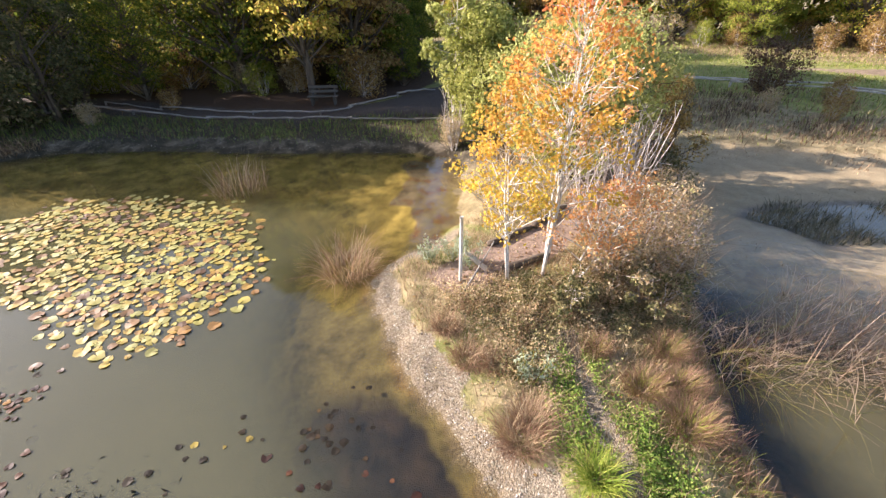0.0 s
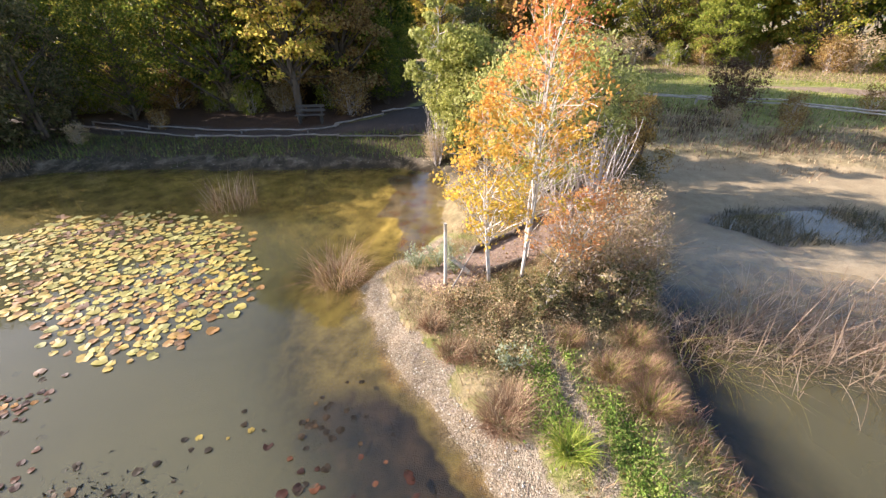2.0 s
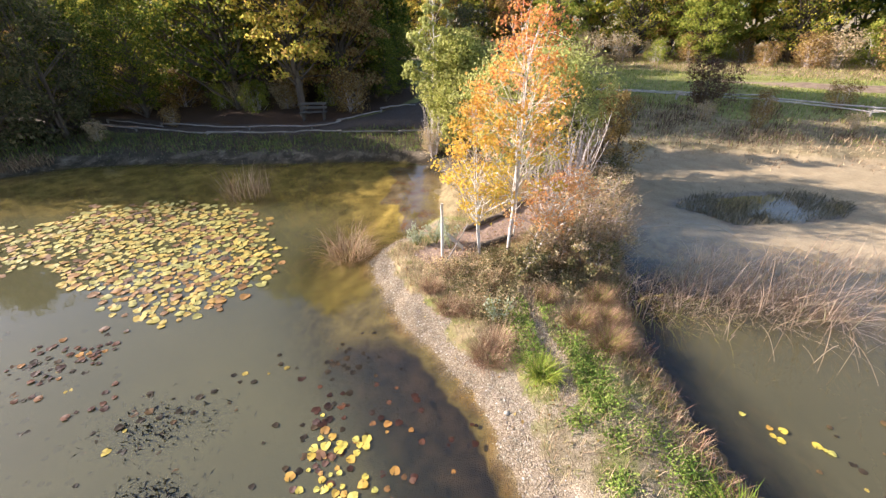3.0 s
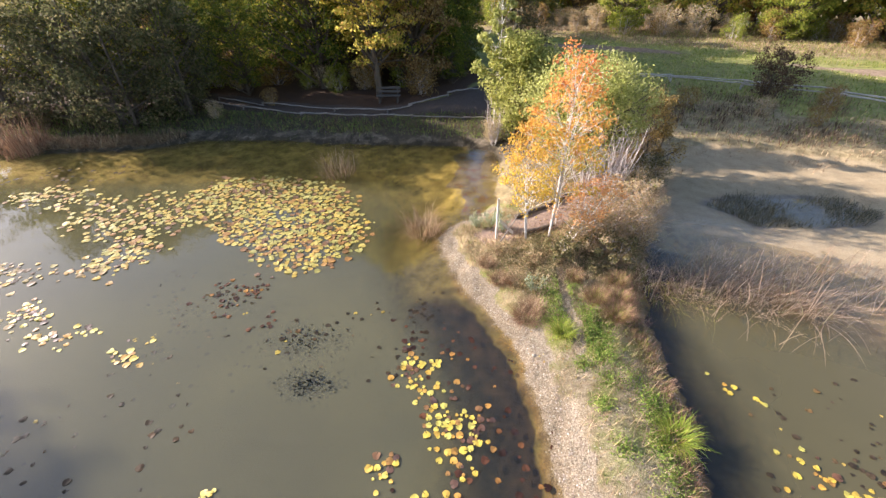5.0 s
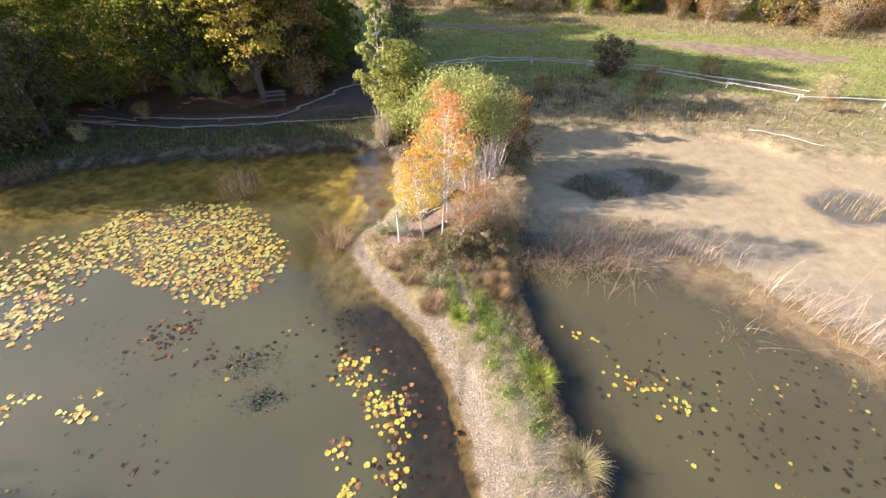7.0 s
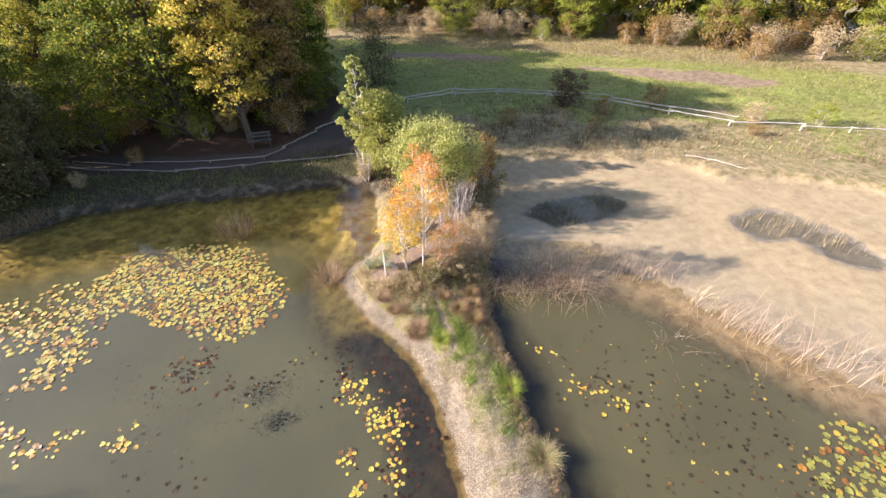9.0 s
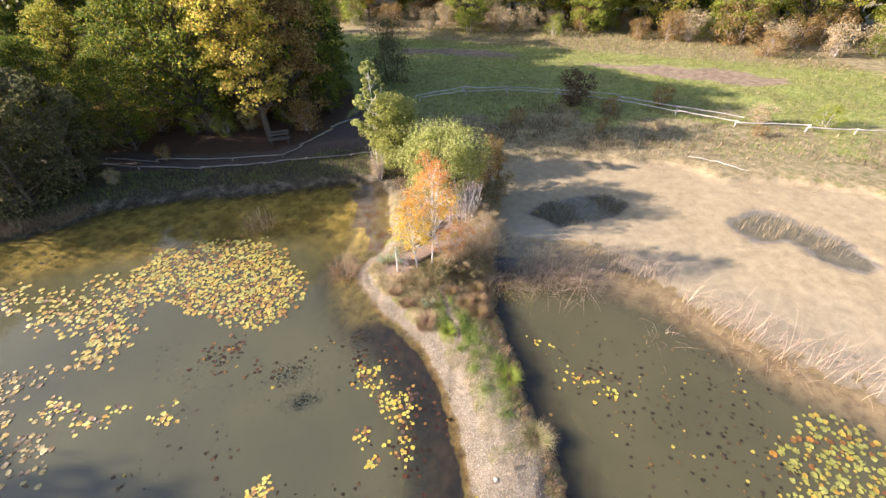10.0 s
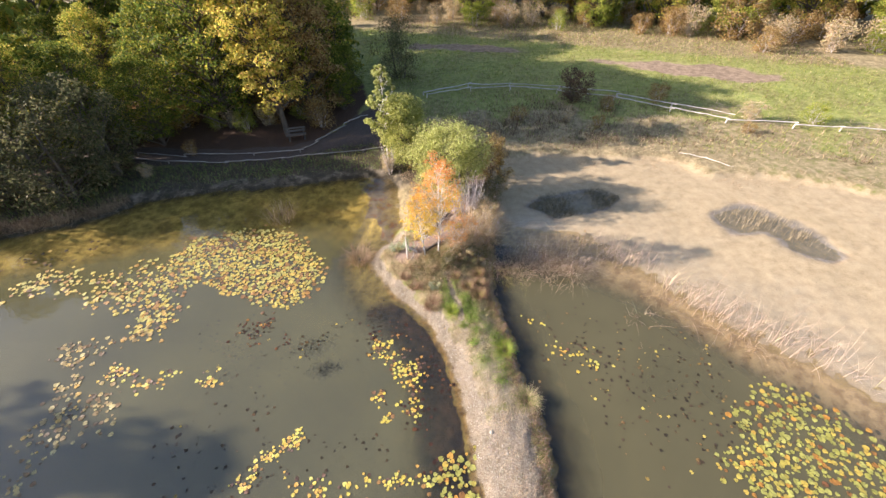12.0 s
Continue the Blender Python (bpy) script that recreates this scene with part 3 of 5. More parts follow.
# ---- water ----
def water_material(name, murk_a, murk_b, clear, thick, shine, opaque):
    m, n, l = material(name)
    n.remove(n["Principled BSDF"])
    geo = n.new("ShaderNodeNewGeometry").outputs["Position"]
    cloud = noise_node(n, l, 0.22, 3, 0.5, geo)
    r = ramp(n, [(0.35, murk_a), (0.65, murk_b)])
    l.new(cloud.outputs[0], r.inputs[0])
    dif = n.new("ShaderNodeBsdfDiffuse")
    l.new(r.outputs[0], dif.inputs["Color"])
    tra = n.new("ShaderNodeBsdfTransparent")
    tra.inputs["Color"].default_value = (0.95, 0.91, 0.76, 1)
    dep = n.new("ShaderNodeAttribute")
    dep.attribute_name = "depth"
    mr = n.new("ShaderNodeMapRange")
    mr.interpolation_type = "SMOOTHSTEP"
    mr.inputs["From Max"].default_value = opaque
    mr.inputs["To Min"].default_value, mr.inputs["To Max"].default_value = clear, thick
    l.new(dep.outputs["Fac"], mr.inputs["Value"])
    body = n.new("ShaderNodeMixShader")
    l.new(mr.outputs[0], body.inputs[0])
    l.new(tra.outputs[0], body.inputs[1])
    l.new(dif.outputs[0], body.inputs[2])
    glo = n.new("ShaderNodeBsdfGlossy")
    glo.inputs["Roughness"].default_value = 0.03
    fre = n.new("ShaderNodeLayerWeight")
    fre.inputs["Blend"].default_value = 0.5
    gloss = math_node(n, l, "ADD", shine, math_node(n, l, "MULTIPLY", 1 - shine, math_node(n, l, "POWER", fre.outputs["Facing"], 5.0)))
    rip = noise_node(n, l, 3.0, 3, 0.5, geo)
    bu = n.new("ShaderNodeBump")
    bu.inputs["Strength"].default_value, bu.inputs["Distance"].default_value = 0.10, 0.02
    l.new(rip.outputs[0], bu.inputs["Height"])
    l.new(bu.outputs[0], glo.inputs["Normal"])
    l.new(bu.outputs[0], fre.inputs["Normal"])
    out = n.new("ShaderNodeMixShader")
    l.new(gloss, out.inputs[0])
    l.new(body.outputs[0], out.inputs[1])
    l.new(glo.outputs[0], out.inputs[2])
    l.new(out.outputs[0], n["Material Output"].inputs[0])
    return m


def water_sheet(name, x0, x1, y0, y1, step, mat, label):
    ax, ay = np.arange(x0, x1 + step, step), np.arange(y0, y1 + step, step)
    wx, wy = [a.ravel() for a in np.meshgrid(ax, ay)]
    k = len(ax)
    i, j = np.meshgrid(np.arange(len(ay) - 1), np.arange(k - 1), indexing="ij")
    q = (i * k + j).ravel()
    F = np.stack([q, q + 1, q + k + 1, q + k], 1)
    hz = height(wx, wy)
    F = F[hz[F].min(1) < 0.03]
    used = np.unique(F)
    remap = np.zeros(len(wx), int)
    remap[used] = np.arange(len(used))
    me = raw_mesh(name, np.stack([wx, wy, np.zeros(len(wx))], 1)[used], remap[F], mat, True)
    put_mask(me, "depth", np.maximum(-hz[used], 0))
    return tagged(new(name, me), label, "water", kind="structure")


M_WATER_W = water_material("water_olive", (0.083, 0.081, 0.044), (0.110, 0.105, 0.052), 0.02, 0.78, 0.07, 0.85)
M_WATER_E = water_material("water_brown", (0.080, 0.073, 0.034), (0.100, 0.090, 0.042), 0.03, 0.86, 0.06, 0.46)
water_sheet("pond_water", -37, 2.1, -25, 15.2, 0.3, M_WATER_W, "still olive-green pond water with a clear brown margin")
water_sheet("pond_water", 2.1, 31, -25, 10.2, 0.3, M_WATER_E, "still brownish pond water beside the mud flat")


# ---- trees and shrubs ----
def grow(h, crown_r, crown_z, lobes, leaves, leaf, seed, trunk_r=0.12, stems=1, shape="oval", limb_r=0.35, lean=0.0, lobe_r=0.42, spread=0.0, aspect=0.55, shell=0.33, reach=(0.45, 0.85), twigs=3, flat=0.8, droop=0.3):
    """Stems with limbs, and a crown of leaf clumps at the limb ends. Returns the stems, the limbs of each stem and the leaves, root at the origin."""
    r = np.random.default_rng(seed)
    trunks, limbs, leafs, tops = [], [[] for _ in range(stems)], [], []
    for s in range(stems):
        a = r.uniform(0, 6.28)
        base = np.array([math.cos(a), math.sin(a), 0]) * (spread * 0.35 if stems > 1 else 0)
        tip = np.array([math.cos(a) * spread + lean, math.sin(a) * spread, h * r.uniform(0.86, 0.97) if stems > 1 else h * 0.94])
        pts = wander(base - [0, 0, 0.25], tip, 9, 0.035 * h * 0.25, r)
        rad = np.linspace(1, 0.12, 9) ** 1.1 * trunk_r * (1 if s == 0 else r.uniform(0.6, 0.95))
        trunks.append(tube(pts, rad, 8))
        tops.append((pts, rad))
    for k in range(lobes):
        f = (k + 0.5) / lobes
        pts, rad = tops[k % stems]
        zc = crown_z + (h - crown_z) * f ** 0.9
        if shape == "cone":
            rr = crown_r * (1 - f) ** 0.75 + 0.12 * crown_r
        elif shape == "round":
            rr = crown_r * math.sqrt(max(0.05, 1 - (2 * f - 0.95) ** 2))
        else:
            rr = crown_r * math.sin(math.pi * (0.22 + 0.74 * f)) ** 0.8
        a = k * 2.39996 + r.normal(0, 0.35)
        i = min(8, max(1, int(np.searchsorted(pts[:, 2], zc - rr * 0.55))))
        axis = pts[min(8, i)]
        rad_out = rr * r.uniform(*reach)
        c = np.array([pts[min(8, i), 0] + math.cos(a) * rad_out, pts[min(8, i), 1] + math.sin(a) * rad_out, zc + r.normal(0, 0.03 * h)])
        start = pts[i - 1] + (axis - pts[i - 1]) * r.uniform()
        bough = [tube(wander(start, c, 5, 0.02 * rr, r), np.linspace(1, 0.2, 5) * rad[i] * limb_r + 0.004, 4)]
        lr = crown_r * lobe_r * r.uniform(0.6, 1.35) * (1 - 0.45 * f if shape == "cone" else 1)
        cnt = int(leaves / lobes * r.uniform(0.75, 1.25))
        d = r.normal(0, 1, (cnt, 3))
        d /= np.linalg.norm(d, axis=1)[:, None]
        rad_l = lr * r.uniform(0.15, 1, cnt) ** shell * (1 + 0.28 * np.sin(d[:, 0] * 5 + k) * np.sin(d[:, 1] * 6 + 2 * k) * np.cos(d[:, 2] * 5))
        C = c + d * rad_l[:, None] * np.array([1, 1, flat])
        if flat < 0.7:
            C[:, 2] -= 0.35 * lr * (np.hypot(C[:, 0] - c[0], C[:, 1] - c[1]) / lr) ** 2
        C[:, 2] = np.maximum(C[:, 2], 0.1)
        leafs.append(leaf_cloud(C, leaf, r, d, aspect, droop))
        for q in range(twigs):
            e = c + d[q] * lr * 0.9
            bough.append(tube(wander(c + (start - c) * 0.3, e, 4, 0.01, r), np.linspace(1, 0.3, 4) * rad[i] * limb_r * 0.35 + 0.003, 4))
        limbs[k % stems].append(joined(bough))
    return trunks, limbs, joined(leafs)


def plant(name, m, geo, bark, leaf_mat, label, category, group="", split=False):
    """A tree or shrub. split: every stem is a part of its own, with its limbs under it."""
    t = thing(name, m, label, category, group)
    trunks, limbs, leafs = geo
    if split:
        for stem, boughs in zip(trunks, limbs):
            ob = part("trunk", stem, bark, t, smooth=True)
            for g in boughs:
                part("limb", g, bark, ob, smooth=True)
    else:
        part("trunk", joined(trunks + [g for boughs in limbs for g in boughs]), bark, t, smooth=True)
    part("crown", leafs, leaf_mat, t)
    return t


def stand(x, y, turn=0.0, size=1.0, sink=0.0):
    return Matrix.Translation((x, y, zat(x, y) - sink)) @ Matrix.Rotation(turn, 4, "Z") @ Matrix.Diagonal((size, size, size, 1))


# the trees on the spit
M_LEAF_OLIVE = leaf_material("leaf_olive", [(0.0, (0.07, 0.075, 0.028)), (0.5, (0.17, 0.165, 0.065)), (0.85, (0.34, 0.29, 0.14)), (1.0, (0.46, 0.36, 0.17))], 0.3)
M_LEAF_HAZEL = leaf_material("leaf_hazel", [(0.0, (0.22, 0.15, 0.05)), (0.6, (0.42, 0.28, 0.09)), (1.0, (0.50, 0.38, 0.14))])
plant("aspen_tree", stand(1.6, 5.75), grow(4.85, 1.15, 1.5, 64, 3600, 0.062, 11, 0.034, 3, "oval", 0.36, 0.1, 0.25, 0.22, 0.85, 0.6, (0.3, 1.0), 2), M_BARK_PALE, M_LEAF_BIRCH,
      "slender pale-stemmed aspen with yellow and orange leaves", "tree", split=True)
plant("aspen_tree", stand(1.0, 5.6), grow(3.4, 1.05, 1.0, 46, 2500, 0.062, 12, 0.026, 2, "oval", 0.36, -0.25, 0.24, 0.25, 0.85, 0.6, (0.3, 1.0), 2), M_BARK_PALE, M_LEAF_BIRCH,
      "small pale-stemmed aspen with golden yellow leaves", "tree", split=True)
plant("aspen_tree", stand(2.0, 6.6), grow(4.0, 1.0, 1.9, 34, 1150, 0.062, 19, 0.028, 2, "oval", 0.45, 0.15, 0.24, 0.3, 0.85, 0.6, (0.3, 1.0), 2), M_BARK_PALE, M_LEAF_ORANGE,
      "slender pale-stemmed aspen with salmon-orange leaves", "tree", split=True)
plant("maple_sapling", stand(2.05, 5.65, 0.2), grow(1.9, 0.85, 0.7, 40, 2300, 0.052, 13, 0.03, 2, "oval", 0.5, 0.95, 0.26, 0.25, 0.8, 0.6, (0.3, 1.0), 2), M_BARK_PALE, M_LEAF_ORANGE,
      "low leaning sapling with salmon-orange autumn leaves", "tree", split=True)
plant("willow_tree", stand(3.2, 10.4), grow(3.75, 2.1, 0.7, 84, 23000, 0.125, 14, 0.13, 3, "round", 0.5, 0.0, 0.31, 0.5, 0.38, 0.4, (0.6, 0.9)), M_BARK, M_LEAF_WILLOW,
      "rounded willow with pale green narrow leaves", "tree", split=True)
plant("sallow_tree", stand(1.3, 14.9), grow(4.0, 1.6, 0.5, 60, 17000, 0.13, 15, 0.11, 3, "oval", 0.5, 0.0, 0.36, 0.5, 0.5, 0.4), M_BARK, M_LEAF_ALDER,
      "upright sallow with dull green leaves", "tree", split=True)
plant("poplar_sapling", stand(0.2, 15.1), grow(5.9, 0.95, 2.4, 40, 4200, 0.13, 16, 0.06, 1, "cone", 0.5, 0.0, 0.26, 0, 0.7, 0.5, (0.5, 1.25)), M_BARK_PALE, M_LEAF_WILLOW,
      "slim young poplar with a pointed pale green crown", "tree", split=True)
plant("hazel_shrub", stand(6.2, 11.4), grow(2.8, 1.0, 0.3, 30, 3200, 0.085, 17, 0.04, 5, "oval", 0.5, 0, 0.34, 0.4, 0.6, 0.5), M_BARK, M_LEAF_HAZEL, "thin upright shrub with rusty brown leaves", "shrub", split=True)
for x, y, h, rr, s, olive in ((3.45, 6.35, 1.55, 0.95, 21, 0), (2.95, 5.45, 0.95, 0.7, 22, 0), (4.4, 7.7, 1.3, 0.8, 23, 0), (3.75, 5.75, 1.05, 0.8, 24, 0), (5.1, 9.2, 1.0, 0.75, 25, 1), (3.3, 5.0, 0.7, 0.6, 26, 1), (2.0, 4.95, 0.55, 0.5, 27, 1), (5.8, 10.4, 1.0, 0.6, 28, 1),
                              (6.0, 12.6, 1.2, 0.9, 29, 0), (4.2, 6.7, 1.3, 0.85, 30, 0), (4.9, 8.3, 1.0, 0.6, 36, 1)):
    t = plant("bramble_shrub", stand(x, y), grow(h, rr, 0.12, 30, 2300, 0.055, s, 0.012, 6, "round", 0.6, 0, 0.30, 0.5 * rr, 0.6, 0.6, (0.4, 1.0)), M_TWIG, M_LEAF_OLIVE if olive else M_LEAF_SPIREA,
              "tangled dark olive shrub on the spit" if olive else "tangled tan and pink shrub on the spit", "shrub", "shrubs on the spit")
    r = np.random.default_rng(s + 900)
    n, a = 380, r.uniform(0, 6.28, 380)
    base = np.stack([np.cos(a), np.sin(a), np.zeros(n)], 1) * (rr * 0.6 * np.sqrt(r.uniform(0, 1, n)))[:, None]
    part("dry_foliage", blades(base, h * r.uniform(0.6, 1.25, n), 0.010 * r.uniform(0.6, 1.3, n), a + r.normal(0, 0.7, n), r.uniform(0.1, 0.7, n), r.uniform(0.1, 1.0, n), 5), M_DRY, t)


def bare_shrub(x, y, h, seed, stems=14, fan=0.3):
    """A fan of leafless stems with side twigs."""
    r = np.random.default_rng(seed)
    out = []
    for k in range(stems):
        a, q = r.uniform(0, 6.28), r.uniform(0.1, fan)
        tip = np.array([math.cos(a) * q * h, math.sin(a) * q * h, h * r.uniform(0.55, 1)])
        p = wander((math.cos(a) * 0.08, math.sin(a) * 0.08, -0.1), tip, 8, 0.02 * h, r)
        out.append(tube(p, np.linspace(0.019, 0.005, 8), 5))
        for s in range(5):
            i = int(r.integers(2, 7))
            e = p[i] + r.normal(0, 0.16, 3) * h * 0.5 + [0, 0, 0.12 * h]
            out.append(tube(wander(p[i], e, 4, 0.008, r), np.linspace(0.007, 0.003, 4), 4))
    t = thing("bare_shrub", stand(x, y), "leafless grey-white shrub stems", "shrub", "bare shrubs")
    part("stem", joined(out), M_TWIG, t)


for k, (x, y, h) in enumerate(((3.6, 8.5, 2.5), (4.1, 8.8, 2.2), (3.9, 8.1, 2.7), (0.2, 14.0, 2.2), (4.7, 6.9, 1.1), (3.2, 8.6, 3.0))):
    bare_shrub(x, y, h, 90 + k)

# left bank willows and the wood behind the lane
for x, y, h, rr, s in ((-18.2, 15.2, 6.0, 2.7, 31), (-21.5, 15.8, 7.0, 2.9, 32), (-16.4, 17.4, 6.0, 2.3, 33), (-25, 15.0, 7.0, 3.0, 34)):
    plant("willow_shrub", stand(x, y), grow(h, rr, 0.2, 64, 8000, 0.17, s, 0.12, 5, "round", 0.5, 0, 0.32, 1.0, 0.45, 0.5, (0.5, 1.1), 1, 0.6), M_BARK, M_LEAF_GREY, "grey-green willow bush in shade on the pond bank", "shrub", "bank willows")

KINDS = []
for k, (nm, mat, lab, h, rr, cz, shape) in enumerate((
        ("oak_tree", M_LEAF_GREEN, "tall deep green broadleaf tree at the wood's edge", 12.5, 3.8, 2.0, "oval"),
        ("maple_tree", M_LEAF_YELLOW, "tall maple with golden yellow leaves", 13.4, 3.0, 3.0, "oval"),
        ("hornbeam_tree", M_LEAF_MIX, "tall tree turning from green to yellow", 13.5, 3.9, 1.6, "oval"),
        ("lime_tree", M_LEAF_LIME, "broad bright green tree in front of the wood", 9.5, 3.4, 0.8, "round"),
        ("beech_tree", M_LEAF_RUST, "tree with rusty brown autumn leaves", 11.5, 3.3, 1.5, "oval"))):
    t = plant(nm, stand(-400 - 20 * k, 300), grow(h, rr, cz, 150, 13500, 0.19, 50 + k, 0.24, 1, shape, 0.5, 0, 0.27, 0, 0.72, 0.55, (0.3, 1.05), 0, 0.42, 0.15), M_BARK, mat, lab, "tree", "trees of the wood")
    KINDS.append(t)
for k, (mat, lab) in enumerate(((M_LEAF_GREEN, "deep green broadleaf tree inside the wood"), (M_LEAF_MIX, "turning broadleaf tree inside the wood"), (M_LEAF_RUST, "rusty tree inside the wood"))):
    KINDS.append(plant("wood_tree", stand(-400 - 20 * k, 340), grow(12.5, 3.7, 0.8, 44, 2700, 0.50, 60 + k, 0.24, 1, "oval", 0.5, 0, 0.30, 0, 0.7, 0.5, (0.35, 1.0), 0, 0.5, 0.2), M_BARK, mat, lab, "tree", "trees of the wood"))
used = set()


def tree(kind, x, y, size=1.0, turn=None):
    turn = rng.uniform(0, 6.28) if turn is None else turn
    mm = stand(x, y, turn, size, 0.1)
    if kind in used:
        return copy_thing(KINDS[kind], mm)
    used.add(kind)
    KINDS[kind].matrix_world = mm
    return KINDS[kind]


for kind, x, y, size in ((1, -6.4, 20.3, 0.86), (2, -4.9, 26.8, 1.02), (0, -5.0, 31, 0.95), (0, -10.5, 22.4, 0.95), (0, -13.8, 23.4, 0.72), (0, -17.6, 20.6, 0.58), (2, -5.8, 24.4, 0.98), (4, -4.8, 22.9, 0.9), (2, -9.4, 25.8, 1.05),
                         (2, -12.6, 28.2, 0.9), (2, -18.4, 26.5, 0.55), (4, -21.5, 23.6, 0.42), (0, -22.5, 17.8, 0.7), (2, -27, 16.9, 0.5), (0, -26.6, 24, 0.42), (0, -5.8, 28.6, 1.08),
                         (6, -10.5, 32.4, 1.1), (5, -17, 33.5, 1.0), (6, -24.5, 33, 1.0), (5, -31.5, 33, 1.0), (6, -21, 38, 1.1), (5, -28, 39, 1.1), (5, -32, 18, 0.45), (5, -37, 16.5, 0.4), (2, -5.6, 33.4, 0.85), (5, -38, 25, 0.5), (0, -22, 27.5, 0.6), (2, -27, 29, 0.7), (5, -33.5, 27, 0.6), (0, -19.5, 30.5, 0.8), (5, -35, 33, 0.9), (5, -42, 30, 0.9), (6, -38, 38, 1.1), (5, -46, 22, 0.6), (6, -14.5, 33, 0.95),
                         # (-25.5, 20.8) and (-20.3, 21.0) are added behind the willows to shade the lane.
                         (5, -39.5, 4.4, 1.05), (6, -42, -0.7, 1.22), (5, -43, -6.7, 1.26), (2, -7.2, 36.2, 0.7), (5, -43, 9.5, 0.6), (0, -14.6, 20.6, 0.5), (2, -20.2, 18.6, 0.55), (5, -14, 40, 1.1), (5, -22, 46, 1.1), (2, -8.2, 40.5, 0.9), (5, -10.5, 44.5, 1.05), (6, -12, 48.5, 1.0), (5, -7.6, 30.6, 1.0), (0, -2.3, 23.6, 0.3), (0, -1.6, 26.2, 0.34), (5, -2.2, 29.5, 0.5), (0, -3.0, 25.0, 0.42), (6, -25.5, 20.8, 0.6), (5, -20.3, 21.0, 0.58), (0, -2.6, 33.0, 0.5)):
    tree(kind, x, y, size)
# far wood: rows parallel to its edge
EDGE_A, EDGE_B = np.array([-12.0, 61.5]), np.array([70.0, 12.0])
along = (EDGE_B - EDGE_A) / np.linalg.norm(EDGE_B - EDGE_A)
back = np.array([-along[1], along[0]])
for row in range(3):
    for k in range(13 if row == 0 else 20):
        p = EDGE_A + along * (k * (7.4 if row == 0 else 4.9) + 2.3 * (row % 2) + rng.normal(0, 0.7)) + back * ((3.5 + 2.2 * (k % 2) if row == 0 else 5.0 + row * 5.0) + rng.normal(0, 0.8))
        kind = [3, 2, 3, 1, 3, 2, 1, 2, 3, 4][(k * 3 + row * 7) % 10] if row == 0 else [5, 6, 5, 7, 6, 6][(k + row) % 6]
        tree(kind, p[0], p[1], rng.uniform(0.82, 1.1))

tree(3, 27.6, 41.0, 0.72), tree(1, 3.2, 57.5, 0.62), tree(3, -3.5, 57.0, 0.6)
shrub_geo = [grow(1.9, 1.15, 0.15, 26, 2500, 0.095, 70 + k, 0.03, 5, "round", 0.6, 0, 0.40, 0.5, 0.6, 0.5, (0.4, 0.9), 1) for k in range(3)]
SHRUBS = [plant("meadow_shrub", stand(-500 - 5 * k, 300), shrub_geo[k], M_TWIG, mt, lb, "shrub", "shrubs of the meadow") for k, (mt, lb) in enumerate((
    (M_LEAF_SPIREA, "low tan shrub in rough grass"), (M_LEAF_LIME, "low yellow-green shrub in rough grass"), (M_LEAF_RUST, "low brown shrub with few leaves")))]
first = set()


def shrub(kind, x, y, size):
    mm = stand(x, y, rng.uniform(0, 6.28), size, 0.05)
    if kind in first:
        return copy_thing(SHRUBS[kind], mm)
    first.add(kind)
    SHRUBS[kind].matrix_world = mm


for kind, x, y, size in ((0, 9.6, 47.4, 1.1), (1, 14.1, 45.1, 1.2), (0, 17.5, 43.5, 1.2), (1, 22.8, 40.5, 0.9), (1, 1.0, 53, 1.5), (2, 5.5, 50.5, 1.3), (2, 31, 36.8, 0.8), (0, 35.6, 34.4, 1.35), (2, 39.6, 32.6, 1.6), (2, 34.0, 35.4, 1.1),
                         (0, 41.5, 29.2, 1.2), (2, 39.1, 27.7, 0.9), (0, 45.2, 25.9, 1.3), (1, 49, 24.5, 1.2), (2, 21.8, 19.0, 0.55), (0, 26.4, 14.6, 0.65), (1, 30.4, 13.3, 0.6), (2, 17.2, 18.6, 0.45), (2, 24.9, 13, 0.3),
                         (0, 13.5, 17.5, 0.4), (2, 15.3, 16.3, 0.35), (0, 19.2, 15.4, 0.35), (2, 10.2, 18.6, 0.4), (2, -12.5, 18.9, 0.35), (0, -14.5, 16.6, 0.4), (0, 0.2, 14.2, 0.5), (2, 1.9, 14.0, 0.45)):
    shrub(kind, x, y, size)
for x, y, h, rr, s, lb in ((15.5, 20.6, 2.3, 1.15, 81, "dark purple-brown thorn bush in the meadow"), (2.9, 29.5, 5.0, 2.1, 82, "grey-green bush in the shade of the wood")):
    plant("thorn_bush", stand(x, y), grow(h, rr, 0.1, 34, int(3400 * rr), 0.11, s, 0.04, 8, "round", 0.6, 0, 0.40, 0.5 * rr, 0.6, 0.5), M_BARK, M_LEAF_DARK if x > 5 else M_LEAF_GREY, lb, "shrub")
for k in range(30):
    p = EDGE_A + along * (k * 3.1 + rng.normal(0, 0.8)) + back * rng.uniform(0.5, 5.5)
    shrub(int(rng.integers(0, 3)), p[0], p[1], rng.uniform(0.7, 1.3))
for k in range(26):
    x, y = rng.uniform(-24, -2.5), rng.uniform(20.8, 25)
    if y > 19.4 and not (-7.2 < x < -4.4 and y < 22):
        shrub(int(rng.integers(0, 3)), x, y, rng.uniform(0.5, 0.9))


